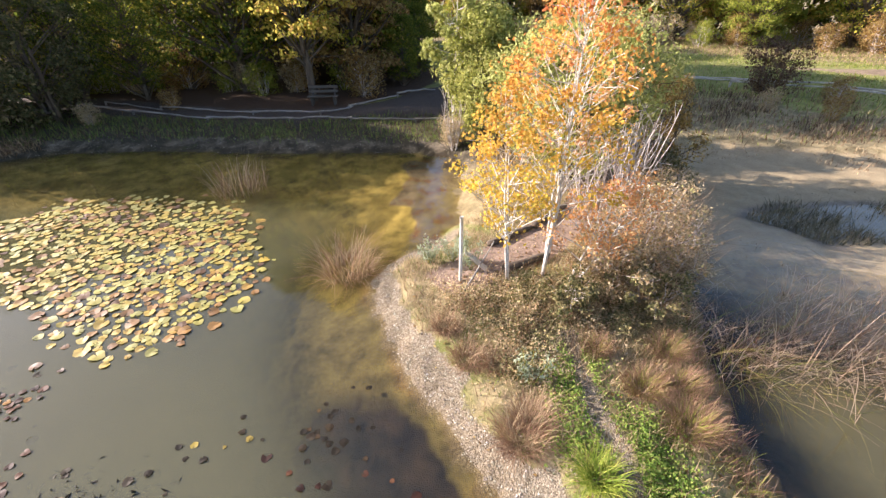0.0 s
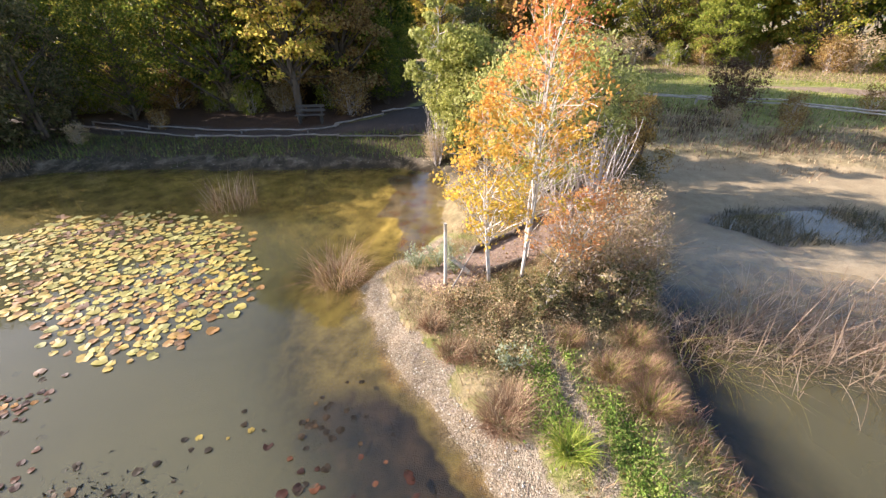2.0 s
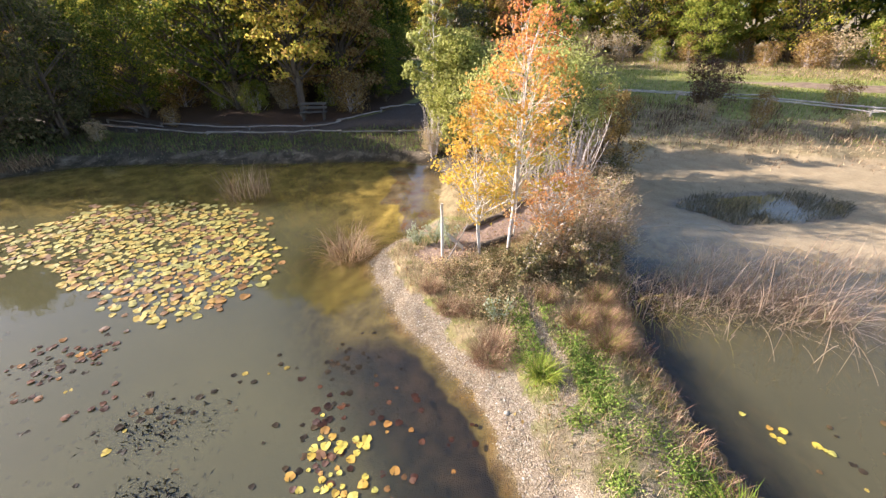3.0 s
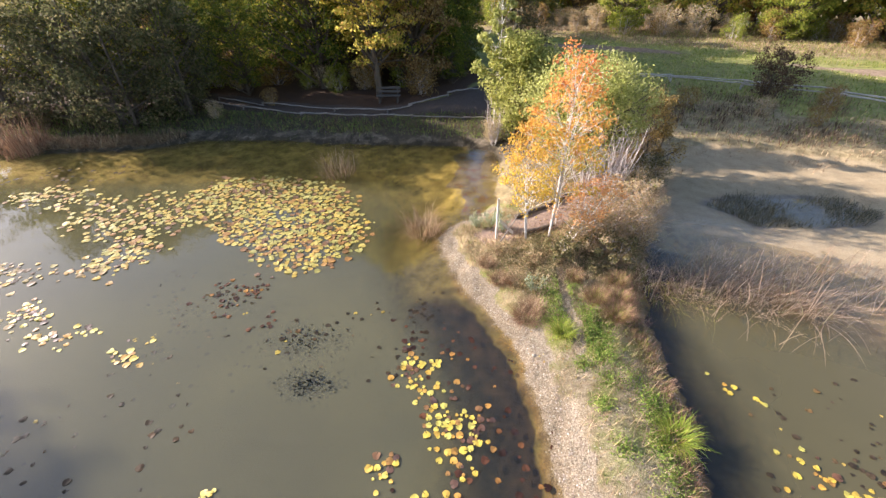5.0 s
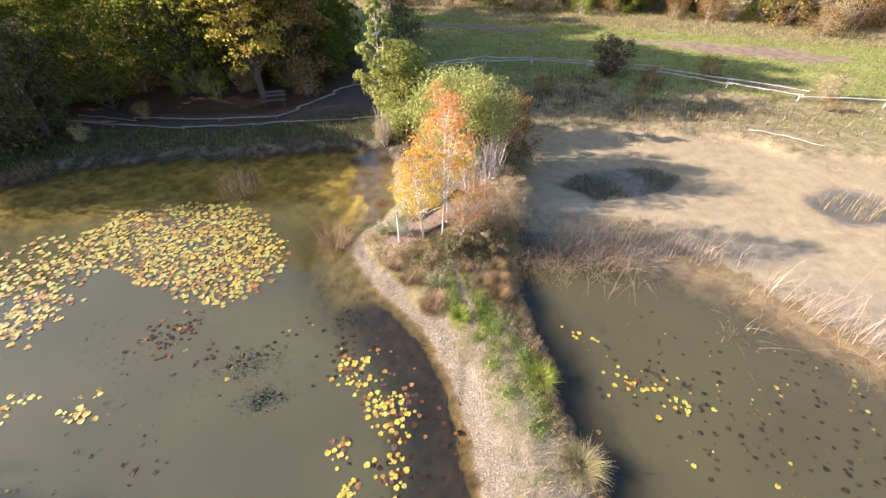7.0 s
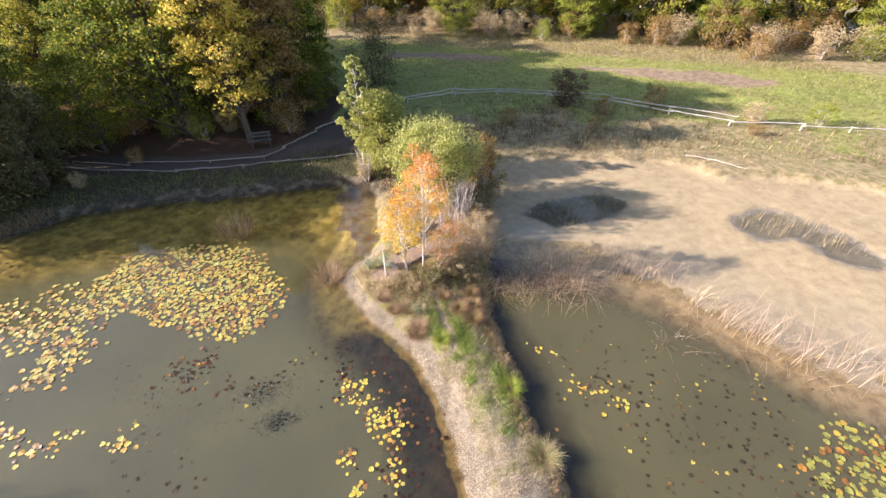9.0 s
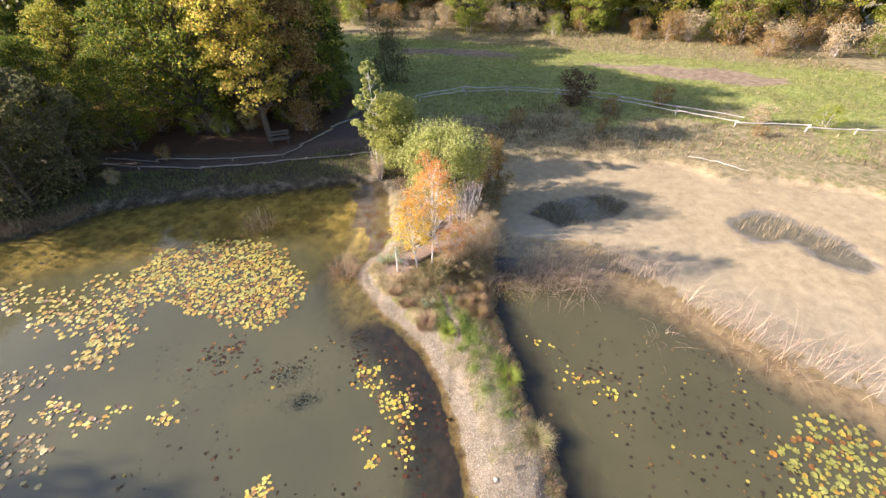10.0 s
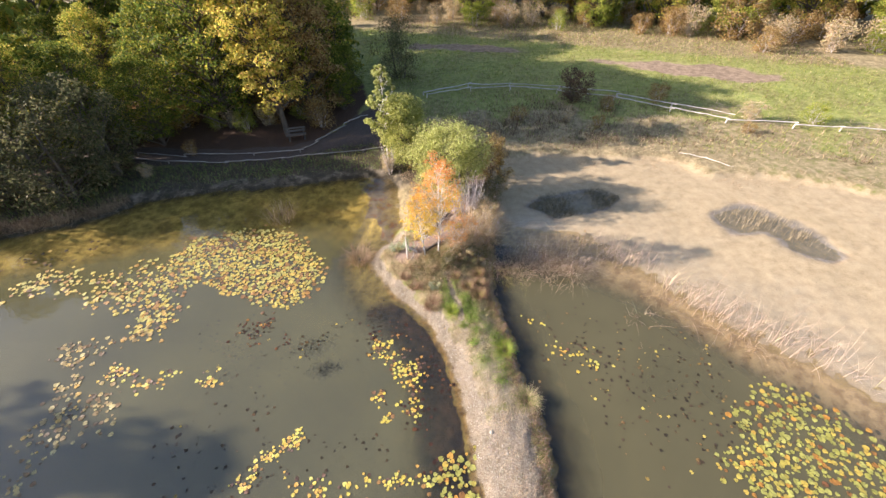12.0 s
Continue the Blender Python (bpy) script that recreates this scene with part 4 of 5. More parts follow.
# ---- marsh plants ----
def tuft_geo(n, radius, length, width, lean, droop, seed, segs=4):
    r = np.random.default_rng(seed)
    a = r.uniform(0, 6.28, n)
    rad = radius * np.sqrt(r.uniform(0, 1, n))
    az = a + r.normal(0, 0.9, n)
    base = np.stack([np.cos(a) * rad, np.sin(a) * rad, np.full(n, -0.04)], 1)
    return blades(base, length * r.uniform(0.35, 1.25, n), width * r.uniform(0.7, 1.3, n), az, lean * r.uniform(0.2, 1.4, n), droop * r.uniform(0.4, 1.6, n), segs)


def tuft(name, x, y, geos, label, category, group="", z=None, size=1.0, turn=0.0):
    base = zat(x, y) if z is None else z
    t = thing(name, Matrix.Translation((x, y, base)) @ Matrix.Rotation(turn, 4, "Z") @ Matrix.Diagonal((size, size, size, 1)), label, category, group)
    for nm, g, mt in geos:
        part(nm, g, mt, t)
    return t


for x, y, s, sd in ((1.48, 2.05, 0.75, 1), (3.05, -0.2, 0.95, 2)):
    tuft("iris_plant", x, y, [("foliage", tuft_geo(340, 0.19, 0.56, 0.015, 0.32, 1.4, 100 + sd, 5), M_IRIS)], "bright yellow-green iris clump on the grassy bank", "plant", "iris clumps", size=s)
tuft("straw_tussock", 3.15, -2.3, [("foliage", tuft_geo(520, 0.24, 0.55, 0.010, 0.55, 1.5, 103, 6), M_STRAW), ("green_foliage", tuft_geo(380, 0.22, 0.50, 0.011, 0.5, 1.4, 104, 6), M_GRASS)], "pale straw-coloured grass tussock overhanging the water", "grass")
for k, (x, y, s) in enumerate(((0.15, 3.85, 0.8), (0.75, 2.6, 1.0), (0.92, 2.85, 0.8), (-0.15, 4.5, 0.75), (0.6, 3.7, 0.7), (1.0, 4.5, 0.8), (0.3, 4.9, 0.7), (1.7, 4.7, 0.7), (2.1, 5.0, 0.7))):
    tuft("sedge_tussock", x, y, [("foliage", tuft_geo(620, 0.24, 0.40, 0.006, 0.6, 1.1, 110 + k), M_DRY_RED), ("dry_foliage", tuft_geo(170, 0.2, 0.6, 0.0065, 0.45, 0.6, 140 + k), M_DRY)],
         "dry reddish-brown sedge tussock on the gravel bank", "grass", "sedge tussocks", size=s, turn=k * 1.1)
for k, (x, y, s) in enumerate(((2.45, 3.25, 0.78), (2.8, 2.7, 0.85), (3.0, 3.35, 0.75), (2.05, 3.95, 0.6), (3.1, 3.95, 0.75))):
    tuft("rush_tussock", x, y, [("foliage", tuft_geo(760, 0.24, 0.52, 0.0065, 0.45, 0.9, 160 + k), M_DRY_RED), ("green_foliage", tuft_geo(330, 0.2, 0.42, 0.008, 0.45, 0.8, 170 + k), M_SEDGE)],
         "dry rush tussock with a green heart at the water's edge", "grass", "rush tussocks", size=s, turn=k * 0.9)
# clumps that stand in the western pond
tuft("reed_clump", -2.15, 6.6, [("foliage", tuft_geo(380, 0.5, 0.78, 0.009, 0.55, 0.8, 180), M_DRY), ("fallen_foliage", tuft_geo(110, 0.45, 0.9, 0.012, 0.9, 0.9, 181), M_DRY_RED)], "dry tan reed clump standing in shallow water", "reeds", z=-0.03)
tuft("reed_clump", -6.2, 10.9, [("foliage", tuft_geo(260, 0.75, 0.95, 0.013, 0.35, 0.6, 182), M_DRY)], "sparse dead reed clump in the shaded shallows", "reeds", z=-0.03)
tuft("reed_clump", -21.8, 12.4, [("foliage", tuft_geo(420, 1.1, 1.9, 0.018, 0.15, 0.35, 183), M_DRY_RED)], "tall rusty reed clump on the shaded bank", "reeds", z=0.0)

# reed belt of the eastern pond, bent over by the wind
def reed_belt(name, line, width, n, length, seed, label, lean=0.5, heading=-1.5, wild=1.1, wide=0.009):
    r = np.random.default_rng(seed)
    P = np.array(line, float)
    seg = r.integers(0, len(P) - 1, n)
    t = r.uniform(0, 1, n)
    c = P[seg] + (P[seg + 1] - P[seg]) * t[:, None] + r.normal(0, width * 0.5, (n, 2))
    clump = c[r.integers(0, n, n)] * 0.8 + c * 0.2 + r.normal(0, 0.12, (n, 2))
    z = np.minimum(height(clump[:, 0], clump[:, 1]), 0.02) - 0.02
    base = np.stack([clump[:, 0], clump[:, 1], np.maximum(z, -0.25)], 1)
    az = r.normal(heading, wild, n)
    V, F = blades(base, length * r.uniform(0.5, 1.2, n), wide * r.uniform(0.6, 1.4, n), az, lean * r.uniform(0.05, 1.5, n), r.uniform(0.1, 1.2, n) + (r.uniform(0, 1, n) < 0.35) * 0.8, 7)
    ob = new(name, raw_mesh(name, V, F, M_REED))
    return tagged(ob, label, "reeds", kind="stuff")


reed_belt("reed_bed", [(3.7, 4.4), (4.6, 4.2), (5.8, 4.2), (7.2, 4.1), (8.4, 3.9)], 0.8, 800, 1.3, 200, "bent straw-coloured reeds in the shallow edge of the brown pond", 0.6, -2.0, 1.2)
reed_belt("reed_bed", [(3.7, 4.6), (4.8, 4.4), (6.4, 4.4), (8.2, 4.3)], 0.8, 400, 0.85, 211, "tangle of red-brown dead reeds at the mud flat's edge", 0.8, -1.6, 1.6).data.materials[0] = M_DRY_RED
reed_belt("reed_bed", [(3.7, 4.3), (4.6, 3.9), (5.6, 3.8)], 0.6, 110, 1.2, 206, "collapsed green and straw reeds lying over the water", 0.9, -1.4, 0.8).data.materials[0] = M_SEDGE
reed_belt("reed_bed", [(5.6, 3.9), (6.8, 3.7), (8.2, 3.5)], 0.8, 190, 2.0, 207, "long arched reeds leaning over the brown water", 0.6, -2.1, 1.0, 0.011)
reed_belt("reed_bed", [(8.6, 4.3), (10.2, 3.6), (11.2, 2.9)], 0.8, 150, 1.35, 208, "sparse straw reeds at the rim of the mud flat", 0.35, 0.2, 1.8, 0.013)
reed_belt("reed_bed", [(10.7, 2.2), (11.2, 1.0), (12.0, 0.0), (12.8, -1.2), (13.4, -2.0), (14.4, -3.0), (15.4, -4.2)], 0.9, 330, 1.45, 201, "sparse bent dry reeds along the mud flat", 0.45, 0.3, 1.6, 0.011)
reed_belt("reed_bed", [(10.2, 1.4), (11.0, -0.2), (12.0, -1.4), (13.2, -2.6)], 0.5, 90, 1.5, 209, "dry reeds fallen towards the open water", 1.05, -2.4, 0.9, 0.011)
reed_belt("reed_bed", [(9.5, 0.6), (9.0, 0.2), (8.4, -0.1)], 0.35, 46, 1.2, 202, "few broken reed stalks in open water", 0.8, -2.4, 0.8, 0.018)
reed_belt("reed_bed", [(4.6, 5.0), (6.5, 5.3), (9.0, 5.2), (11.5, 4.2)], 0.7, 420, 0.7, 210, "thin dry reed stubble on the wet mud", 0.4, 0.0, 2.0)


# ---- lily pads ----
def pad_geo(seed, k=13):
    """A round leaf with a notch and a faintly waved rim, radius about 1."""
    r = np.random.default_rng(seed)
    a = np.linspace(0.16, 2 * np.pi - 0.16, k)
    ph = r.uniform(0, 6.28)
    rad = 1 + 0.09 * np.sin(3 * a + ph) + 0.06 * np.sin(5 * a + 2 * ph) + r.normal(0, 0.035, k)
    rim = np.stack([np.cos(a) * rad, np.sin(a) * rad, 0.035 + 0.08 * np.sin(2 * a + ph)], 1)
    low = rim * [0.99, 0.99, 1] - [0, 0, 0.05]
    V = np.vstack([[[0.08, 0, 0.02]], rim, low])
    F = [(0, i + 1, i + 2) for i in range(k - 1)] + [(i + 1, i + 1 + k, i + 2) for i in range(k - 1)] + [(i + 2, i + 1 + k, i + 2 + k) for i in range(k - 1)]
    return V, np.array(F)


PADS = {k: [raw_mesh("lily_pad", *pad_geo(300 + s), M_PAD[k][0]) for s in range(5)] for k in M_PAD}


def lily_patch(poly, n, size, kind, label, seed, cap=300, gap=0.75, z=0.006, cluster=0.0, lines=None, spread=0.2):
    """Pads over a polygon, in knots inside it (cluster) or strung along lines."""
    r = np.random.default_rng(seed)
    radii = size * 0.5 * r.uniform(0.5, 1.4, n * 8)
    if lines:
        legs = [(a, b) for line in lines for a, b in zip(line, line[1:])]
        far = np.array([math.dist(a, b) for a, b in legs])
        heads = []
        for q in r.choice(len(legs), max(4, n // 5), p=far / far.sum()):
            a, b = np.array(legs[q])
            heads.append(a + (b - a) * r.uniform())
        P = np.array(heads)[r.integers(0, len(heads), n * 8)] + r.normal(0, spread, (n * 8, 2))
    else:
        P = scatter(poly, n * 8, r)
    if not cluster and not lines:
        rim = edge_distance(poly, P[:, 0], P[:, 1])
        ok = r.uniform(0, 1, len(P)) < np.clip(0.25 + rim * 1.1 + 0.45 * fbm(P[:, 0], P[:, 1], 0.55, seed * 0.1), 0.04, 1)
        P = P + r.normal(0, 0.22, P.shape)
        P, radii = P[ok], radii[ok]
    if cluster:
        heads = scatter(poly, max(3, n // 8), r)
        P = heads[r.integers(0, len(heads), n * 8)] + r.normal(0, cluster, (n * 8, 2))
    keep = np.zeros((0, 3))
    for p, q in zip(P, radii):
        if len(keep) >= n:
            break
        if len(keep) and np.any(np.hypot(keep[:, 0] - p[0], keep[:, 1] - p[1]) < gap * (keep[:, 2] + q)):
            continue
        keep = np.vstack([keep, [p[0], p[1], q]])
    c = keep[:, :2].mean(0)
    keep = keep[np.argsort(keep[:, 1])]
    t = thing("water_lily_patch", Matrix.Translation((c[0], c[1], 0)), label, "water lily", "water lily patches")
    rest = []
    for i, (x, y, q) in enumerate(keep):
        mm = Matrix.Translation((x - c[0], y - c[1], z + r.uniform(0, 0.012))) @ Euler((r.normal(0, 0.05), r.normal(0, 0.05), r.uniform(0, 6.28))).to_matrix().to_4x4() @ Matrix.Diagonal((q, q, q, 1))
        if i < cap:
            ob = new("lily_pad", PADS[kind][i % 5])
            ob.parent = t
            ob.matrix_basis = mm
        else:
            V, F = pad_geo(300 + i % 5)
            M4 = np.array(mm)
            rest.append((V @ M4[:3, :3].T + M4[:3, 3], F))
    if rest:
        tagged(part("lily_pad_rest", joined(rest), M_PAD[kind][1], t), kind="stuff")
    return t


lily_patch([(-11.29, 8.8), (-10.5, 9.97), (-8.71, 10.18), (-6.97, 10.12), (-5.45, 9.42), (-4.37, 7.64), (-3.88, 5.68), (-4.54, 4.73), (-5.22, 3.94), (-6.09, 4.4), (-7.42, 5.38), (-8.33, 5.77), (-9.39, 6.75), (-10.36, 7.16)],
           1000, 0.175, "pale", "dense patch of yellow-green and brown lily pads", 400, gap=0.74)
lily_patch([(-14.2, 8.05), (-12.8, 8.3), (-10.7, 8.04), (-10.07, 7.02), (-10.35, 5.7), (-10.2, 4.2), (-10.75, 3.9), (-12.25, 4.8), (-13.0, 5.8), (-14.2, 6.75)], 330, 0.17, "pale", "loose patch of pale lily pads", 401, gap=0.74, cluster=0.34)
lily_patch([(-18.5, 8.0), (-17.45, 8.8), (-15.0, 8.25), (-14.7, 7.4), (-16.0, 7.15), (-17.5, 7.5)], 95, 0.17, "pale", "small loose patch of lily pads", 402, cluster=0.3)
lily_patch(None, 40, 0.15, "dark", "few withered lily pads in a loose string", 403, lines=[[(-17.4, 9.65), (-16.3, 10.2), (-15.1, 10.5)], [(-19.5, 9.3), (-18, 10.4)]], spread=0.35)
lily_patch(None, 150, 0.15, "dull", "winding string of pale straw-coloured lily pads", 404, lines=[[(-11.2, 4.0), (-12.4, 3.7), (-14.1, 3.9), (-12.9, 2.85), (-13.1, 2.0), (-12.6, 0.7)], [(-11.6, 1.5), (-11.8, 0.8), (-10.9, -0.4)]], spread=0.28)
lily_patch(None, 75, 0.13, "yellow", "short string of orange and yellow lily pads", 417, lines=[[(-11.7, 2.3), (-10.9, 1.8), (-10.06, 1.25), (-9.5, 1.67), (-9.0, 1.1)], [(-8.05, 1.15), (-7.9, 1.0)]], spread=0.2)
lily_patch(None, 85, 0.13, "dull", "scattered small pale lily pads in shade", 405, lines=[[(-12.8, 0.74), (-12.9, -0.35), (-12.9, -1.4), (-13.4, -2.0)]], spread=0.4)
lily_patch(None, 150, 0.105, "yellow", "bright yellow lily pads strung along the gravel bank", 406, gap=0.62, lines=[[(-1.45, 1.57), (-1.68, 0.97), (-1.18, 0.54), (-0.33, 0.27), (-0.49, -0.56), (-0.78, -1.14), (-0.66, -1.6), (-0.8, -2.1), (-1.17, -2.5)],
           [(-1.2, 0.5), (-1.41, 0.0), (-0.74, -0.15), (-0.7, -0.9)], [(-0.33, 0.27), (-0.74, -0.15)]], spread=0.2)
lily_patch(None, 26, 0.105, "yellow", "few yellow lily pads in open water", 418, gap=0.62, lines=[[(-1.9, -0.9), (-1.7, -1.15)], [(-1.95, -1.76), (-1.5, -1.87)]], spread=0.12)
lily_patch(None, 115, 0.105, "yellow", "bright yellow lily pads with brown edges", 407, gap=0.62, lines=[[(-3.3, -3.8), (-2.62, -3.6), (-1.78, -3.8), (-0.77, -4.03)], [(-1.86, -2.9), (-1.6, -3.0)], [(-0.8, -3.1), (-0.7, -3.3)], [(-5.1, -3.15), (-4.0, -3.55), (-3.3, -3.8)], [(-4.0, -4.3), (-1.5, -4.5)]], spread=0.15)
lily_patch(None, 85, 0.105, "yellow", "strip of bright yellow lily pads", 408, gap=0.62, lines=[[(-4.56, -1.76), (-4.8, -2.1), (-5.7, -2.25), (-5.9, -2.65), (-6.3, -3.05)]], spread=0.13)
lily_patch([(-0.2, -3.8), (0.15, -3.43), (0.64, -3.7), (0.83, -4.34), (0.8, -5.1), (-0.2, -5.0)], 62, 0.16, "green", "yellow-green lily pads at the bank's foot", 409, cluster=0.22)
lily_patch([(9.1, -4.16), (10.45, -3.72), (11.5, -3.5), (12.4, -3.8), (12.8, -4.34), (13.3, -5.2), (13.4, -6.0), (13.6, -7.0), (12.2, -8.3), (8.2, -7.6), (8.5, -6.46), (8.95, -5.25), (9.5, -4.83)], 560, 0.15, "green", "dense patch of green and orange lily pads", 410, gap=0.7)
lily_patch(None, 14, 0.13, "green", "small raft of orange and green lily pads", 419, lines=[[(8.44, -5.14), (8.7, -5.54), (8.3, -5.7)]], spread=0.14)
lily_patch(None, 42, 0.105, "yellow", "few yellow lily pads on brown water", 411, lines=[[(4.5, 1.1), (5.34, 0.9)], [(5.0, -0.45), (5.75, -0.8), (6.2, -1.15), (5.9, -1.5), (6.15, -1.75), (5.75, -2.2)], [(6.16, -2.95), (6.3, -3.1)]], spread=0.22)
lily_patch([(4.7, 0.7), (11.0, -1.3), (11.0, -4.2), (6.7, -5.6), (5.7, -3.4), (5.2, -1.5)], 330, 0.09, "dark", "scattered dark decaying lily leaves", 412, z=0.0, cluster=0.7)
lily_patch([(-7.5, 3.6), (-4.4, 3.2), (-1.4, 3.2), (-0.9, 1.8), (-2.2, 1.0), (-5.0, 1.9), (-6.5, 2.0)], 80, 0.09, "sunk", "scattered dark decaying lily leaves", 413, z=0.0, cluster=0.3)
lily_patch([(-9.0, 0.9), (-3.5, -0.4), (-2.2, -2.8), (-3.0, -5.0), (-9.5, -4.0)], 150, 0.10, "sunk", "scattered dark decaying lily leaves", 414, z=-0.004, cluster=0.5)
lily_patch([(-9.5, 4.4), (-4.5, 3.4), (-3.0, 0.8), (-8.5, 0.8)], 150, 0.10, "sunk", "sunken dark lily leaves under the surface", 420, z=-0.012, cluster=0.4)
lily_patch([(-1.7, 2.2), (-0.6, 2.2), (0.3, 1.2), (0.5, -1.0), (0.4, -4.5), (-1.0, -4.8), (-0.8, -1.0), (-1.6, 1.0)], 100, 0.11, "red", "small red-brown lily leaves over dark weed", 415, z=-0.002, cluster=0.4)
lily_patch(None, 52, 0.11, "red", "small raft of reddish decaying lily leaves", 416, lines=[[(-7.2, 3.5), (-6.1, 3.3)], [(-6.6, 2.55), (-6.2, 2.45)], [(-5.3, 2.15), (-5.1, 2.1)], [(-7.3, 2.8), (-6.6, 3.4)]], spread=0.2)
for x, y, s in ((-4.2, 1.75, 1.35), (-3.75, 0.62, 0.95)):
    r = np.random.default_rng(int(500 + s * 10))
    C = r.normal(0, 1, (1900, 3)) * [0.30, 0.17, 0.05]
    C[:, 2] = -np.abs(C[:, 2]) * 1.4 - 0.004
    t = thing("pondweed_clump", Matrix.Translation((x, y, 0)), "dark feathery pondweed clump just under the surface", "pondweed", "pondweed clumps")
    part("foliage", leaf_cloud(C * s, 0.11, r, None, 0.3), M_WEED, t)

# ---- fences, bench, post, logs ----
def log_geo(a, b, ra, rb, seed, n=9, amp=0.02, sides=8):
    r = np.random.default_rng(seed)
    p = wander(a, b, n, amp, r)
    return tube(p, np.linspace(ra, rb, n) * r.uniform(0.9, 1.1, n), sides)


def fence(line, seed, label, z=0.14, radius=0.042, wood=M_WEATHERED):
    r = np.random.default_rng(seed)
    x0, y0 = line[0]
    t = thing("rail_fence", Matrix.Translation((x0, y0, 0)), label, "fence", "rail fences")
    for k, ((ax, ay), (bx, by)) in enumerate(zip(line, line[1:])):
        n = max(1, round(math.hypot(bx - ax, by - ay) / 3.2))
        for q in range(n):
            px, py, qx, qy = (ax + (bx - ax) * q / n, ay + (by - ay) * q / n, ax + (bx - ax) * (q + 1.06) / n, ay + (by - ay) * (q + 1.06) / n)
            za, zb = zat(px, py) + z, zat(qx, qy) + z
            part("rail", log_geo((px - x0, py - y0, za + r.normal(0, 0.035)), (qx - x0 + r.normal(0, 0.06), qy - y0 + r.normal(0, 0.08), zb + r.normal(0, 0.035)), radius * r.uniform(0.7, 1.25), radius * r.uniform(0.5, 0.9), seed * 50 + k * 9 + q, 11, 0.032), wood, t, smooth=True)
            part("post", log_geo((px - x0, py - y0, za - z - 0.15), (px - x0 + 0.02, py - y0, za + 0.02), radius * 1.1, radius, seed * 70 + k * 9 + q, 4, 0.004), wood, t, smooth=True)
    return t


fence([(-17.0, 19.2), (-13.7, 18.0), (-10.1, 17.2), (-6.5, 16.75), (-4.0, 16.85), (-1.3, 16.7), (0.2, 16.6)], 601, "low grey weathered pole fence along the shaded lane")
fence([(-16.0, 19.6), (-12.9, 18.7), (-8.4, 17.8), (-5.4, 17.5), (-4.4, 18.6), (-2.4, 20.6), (-0.6, 21.8)], 602, "low grey weathered pole fence behind the lane")
fence([(4.4, 24.3), (8.2, 24.8), (11.5, 24.2), (14.9, 22.5), (18.6, 20.0), (21.7, 17.2), (24.5, 14.7), (28.3, 12.8), (31, 11.7), (34, 10.5)], 603, "low grey pole fence across the meadow", 0.33, 0.05, M_RAIL)
fence([(4.2, 24.9), (8.2, 25.6), (11.7, 25.0), (15.4, 23.2), (19.2, 20.6), (22.2, 17.8), (25, 15.2)], 604, "low grey pole fence across the meadow", 0.33, 0.05, M_RAIL)


def box_geo(cx, cy, cz, sx, sy, sz, bevel=0.008, tilt=None):
    bm = bmesh.new()
    bmesh.ops.create_cube(bm, size=1)
    bmesh.ops.scale(bm, vec=(sx, sy, sz), verts=bm.verts)
    bmesh.ops.bevel(bm, geom=bm.edges[:], offset=bevel, segments=1, affect="EDGES")
    if tilt:
        bmesh.ops.rotate(bm, matrix=Euler(tilt).to_matrix(), verts=bm.verts)
    bmesh.ops.translate(bm, vec=(cx, cy, cz), verts=bm.verts)
    return bm_geo(bm)


def solid(name, me, mat, parent, label=""):
    me.materials.append(mat)
    return part(name, me, mat, parent, label)


bench = thing("park_bench", stand(-5.65, 19.25, 0.05, 0.92), "weathered grey wooden bench with backrest under the trees", "bench")
for k in range(3):
    solid("seat_slat", box_geo(0, -0.16 + k * 0.15, 0.45, 1.45, 0.13, 0.04), M_BENCH_SHADED, bench)
for k in range(2):
    solid("backrest_slat", box_geo(0, 0.27 + 0.03 * k, 0.64 + 0.2 * k, 1.45, 0.035, 0.14, tilt=(-0.15, 0, 0)), M_BENCH_SHADED, bench)
for sx in (-0.55, 0.55):
    solid("leg", box_geo(sx, -0.12, 0.19, 0.09, 0.09, 0.48), M_BENCH_SHADED, bench)
    solid("leg", box_geo(sx, 0.26, 0.40, 0.09, 0.07, 0.92, tilt=(-0.12, 0, 0)), M_BENCH_SHADED, bench)

post = thing("wooden_post", stand(0.13, 5.65), "pale weathered wooden post beside the trail", "post")
part("shaft", log_geo((0, 0, -0.3), (0.0, 0.02, 1.28), 0.034, 0.030, 611, 7, 0.004, 10), M_BLEACHED, post, smooth=True)
board = thing("leaning_board", stand(0.42, 5.95), "short pale plank leaning beside the post", "board")
solid("plank", box_geo(0, 0, 0.24, 0.62, 0.14, 0.035, tilt=(0.25, 0.80, 0.1)), M_BLEACHED, board)
stick = thing("leaning_stick", stand(0.2, 5.35), "bent pale branch propped beside the post", "branch")
part("branch", log_geo((-0.05, -0.1, 0), (0.5, 0.45, 0.75), 0.022, 0.012, 612, 6, 0.02, 6), M_WEATHERED, stick, smooth=True)
for k, (a, b) in enumerate((((0.75, 6.85), (1.75, 7.5)), ((1.8, 7.55), (2.75, 8.6)), ((0.95, 5.95), (1.9, 6.45)))):
    lg = thing("edging_log", Matrix.Translation((a[0], a[1], zat(*a))), "dark log edging the trail", "log", "trail edging logs")
    part("trunk", log_geo((0, 0, 0.06), (b[0] - a[0], b[1] - a[1], zat(*b) - zat(*a) + 0.06), 0.07, 0.06, 615 + k, 7, 0.012), M_BARK, lg, smooth=True)
drift = thing("drift_branch", Matrix.Translation((18.6, 11.6, zat(18.6, 11.6))), "long bleached bent branch lying at the meadow's edge", "branch")
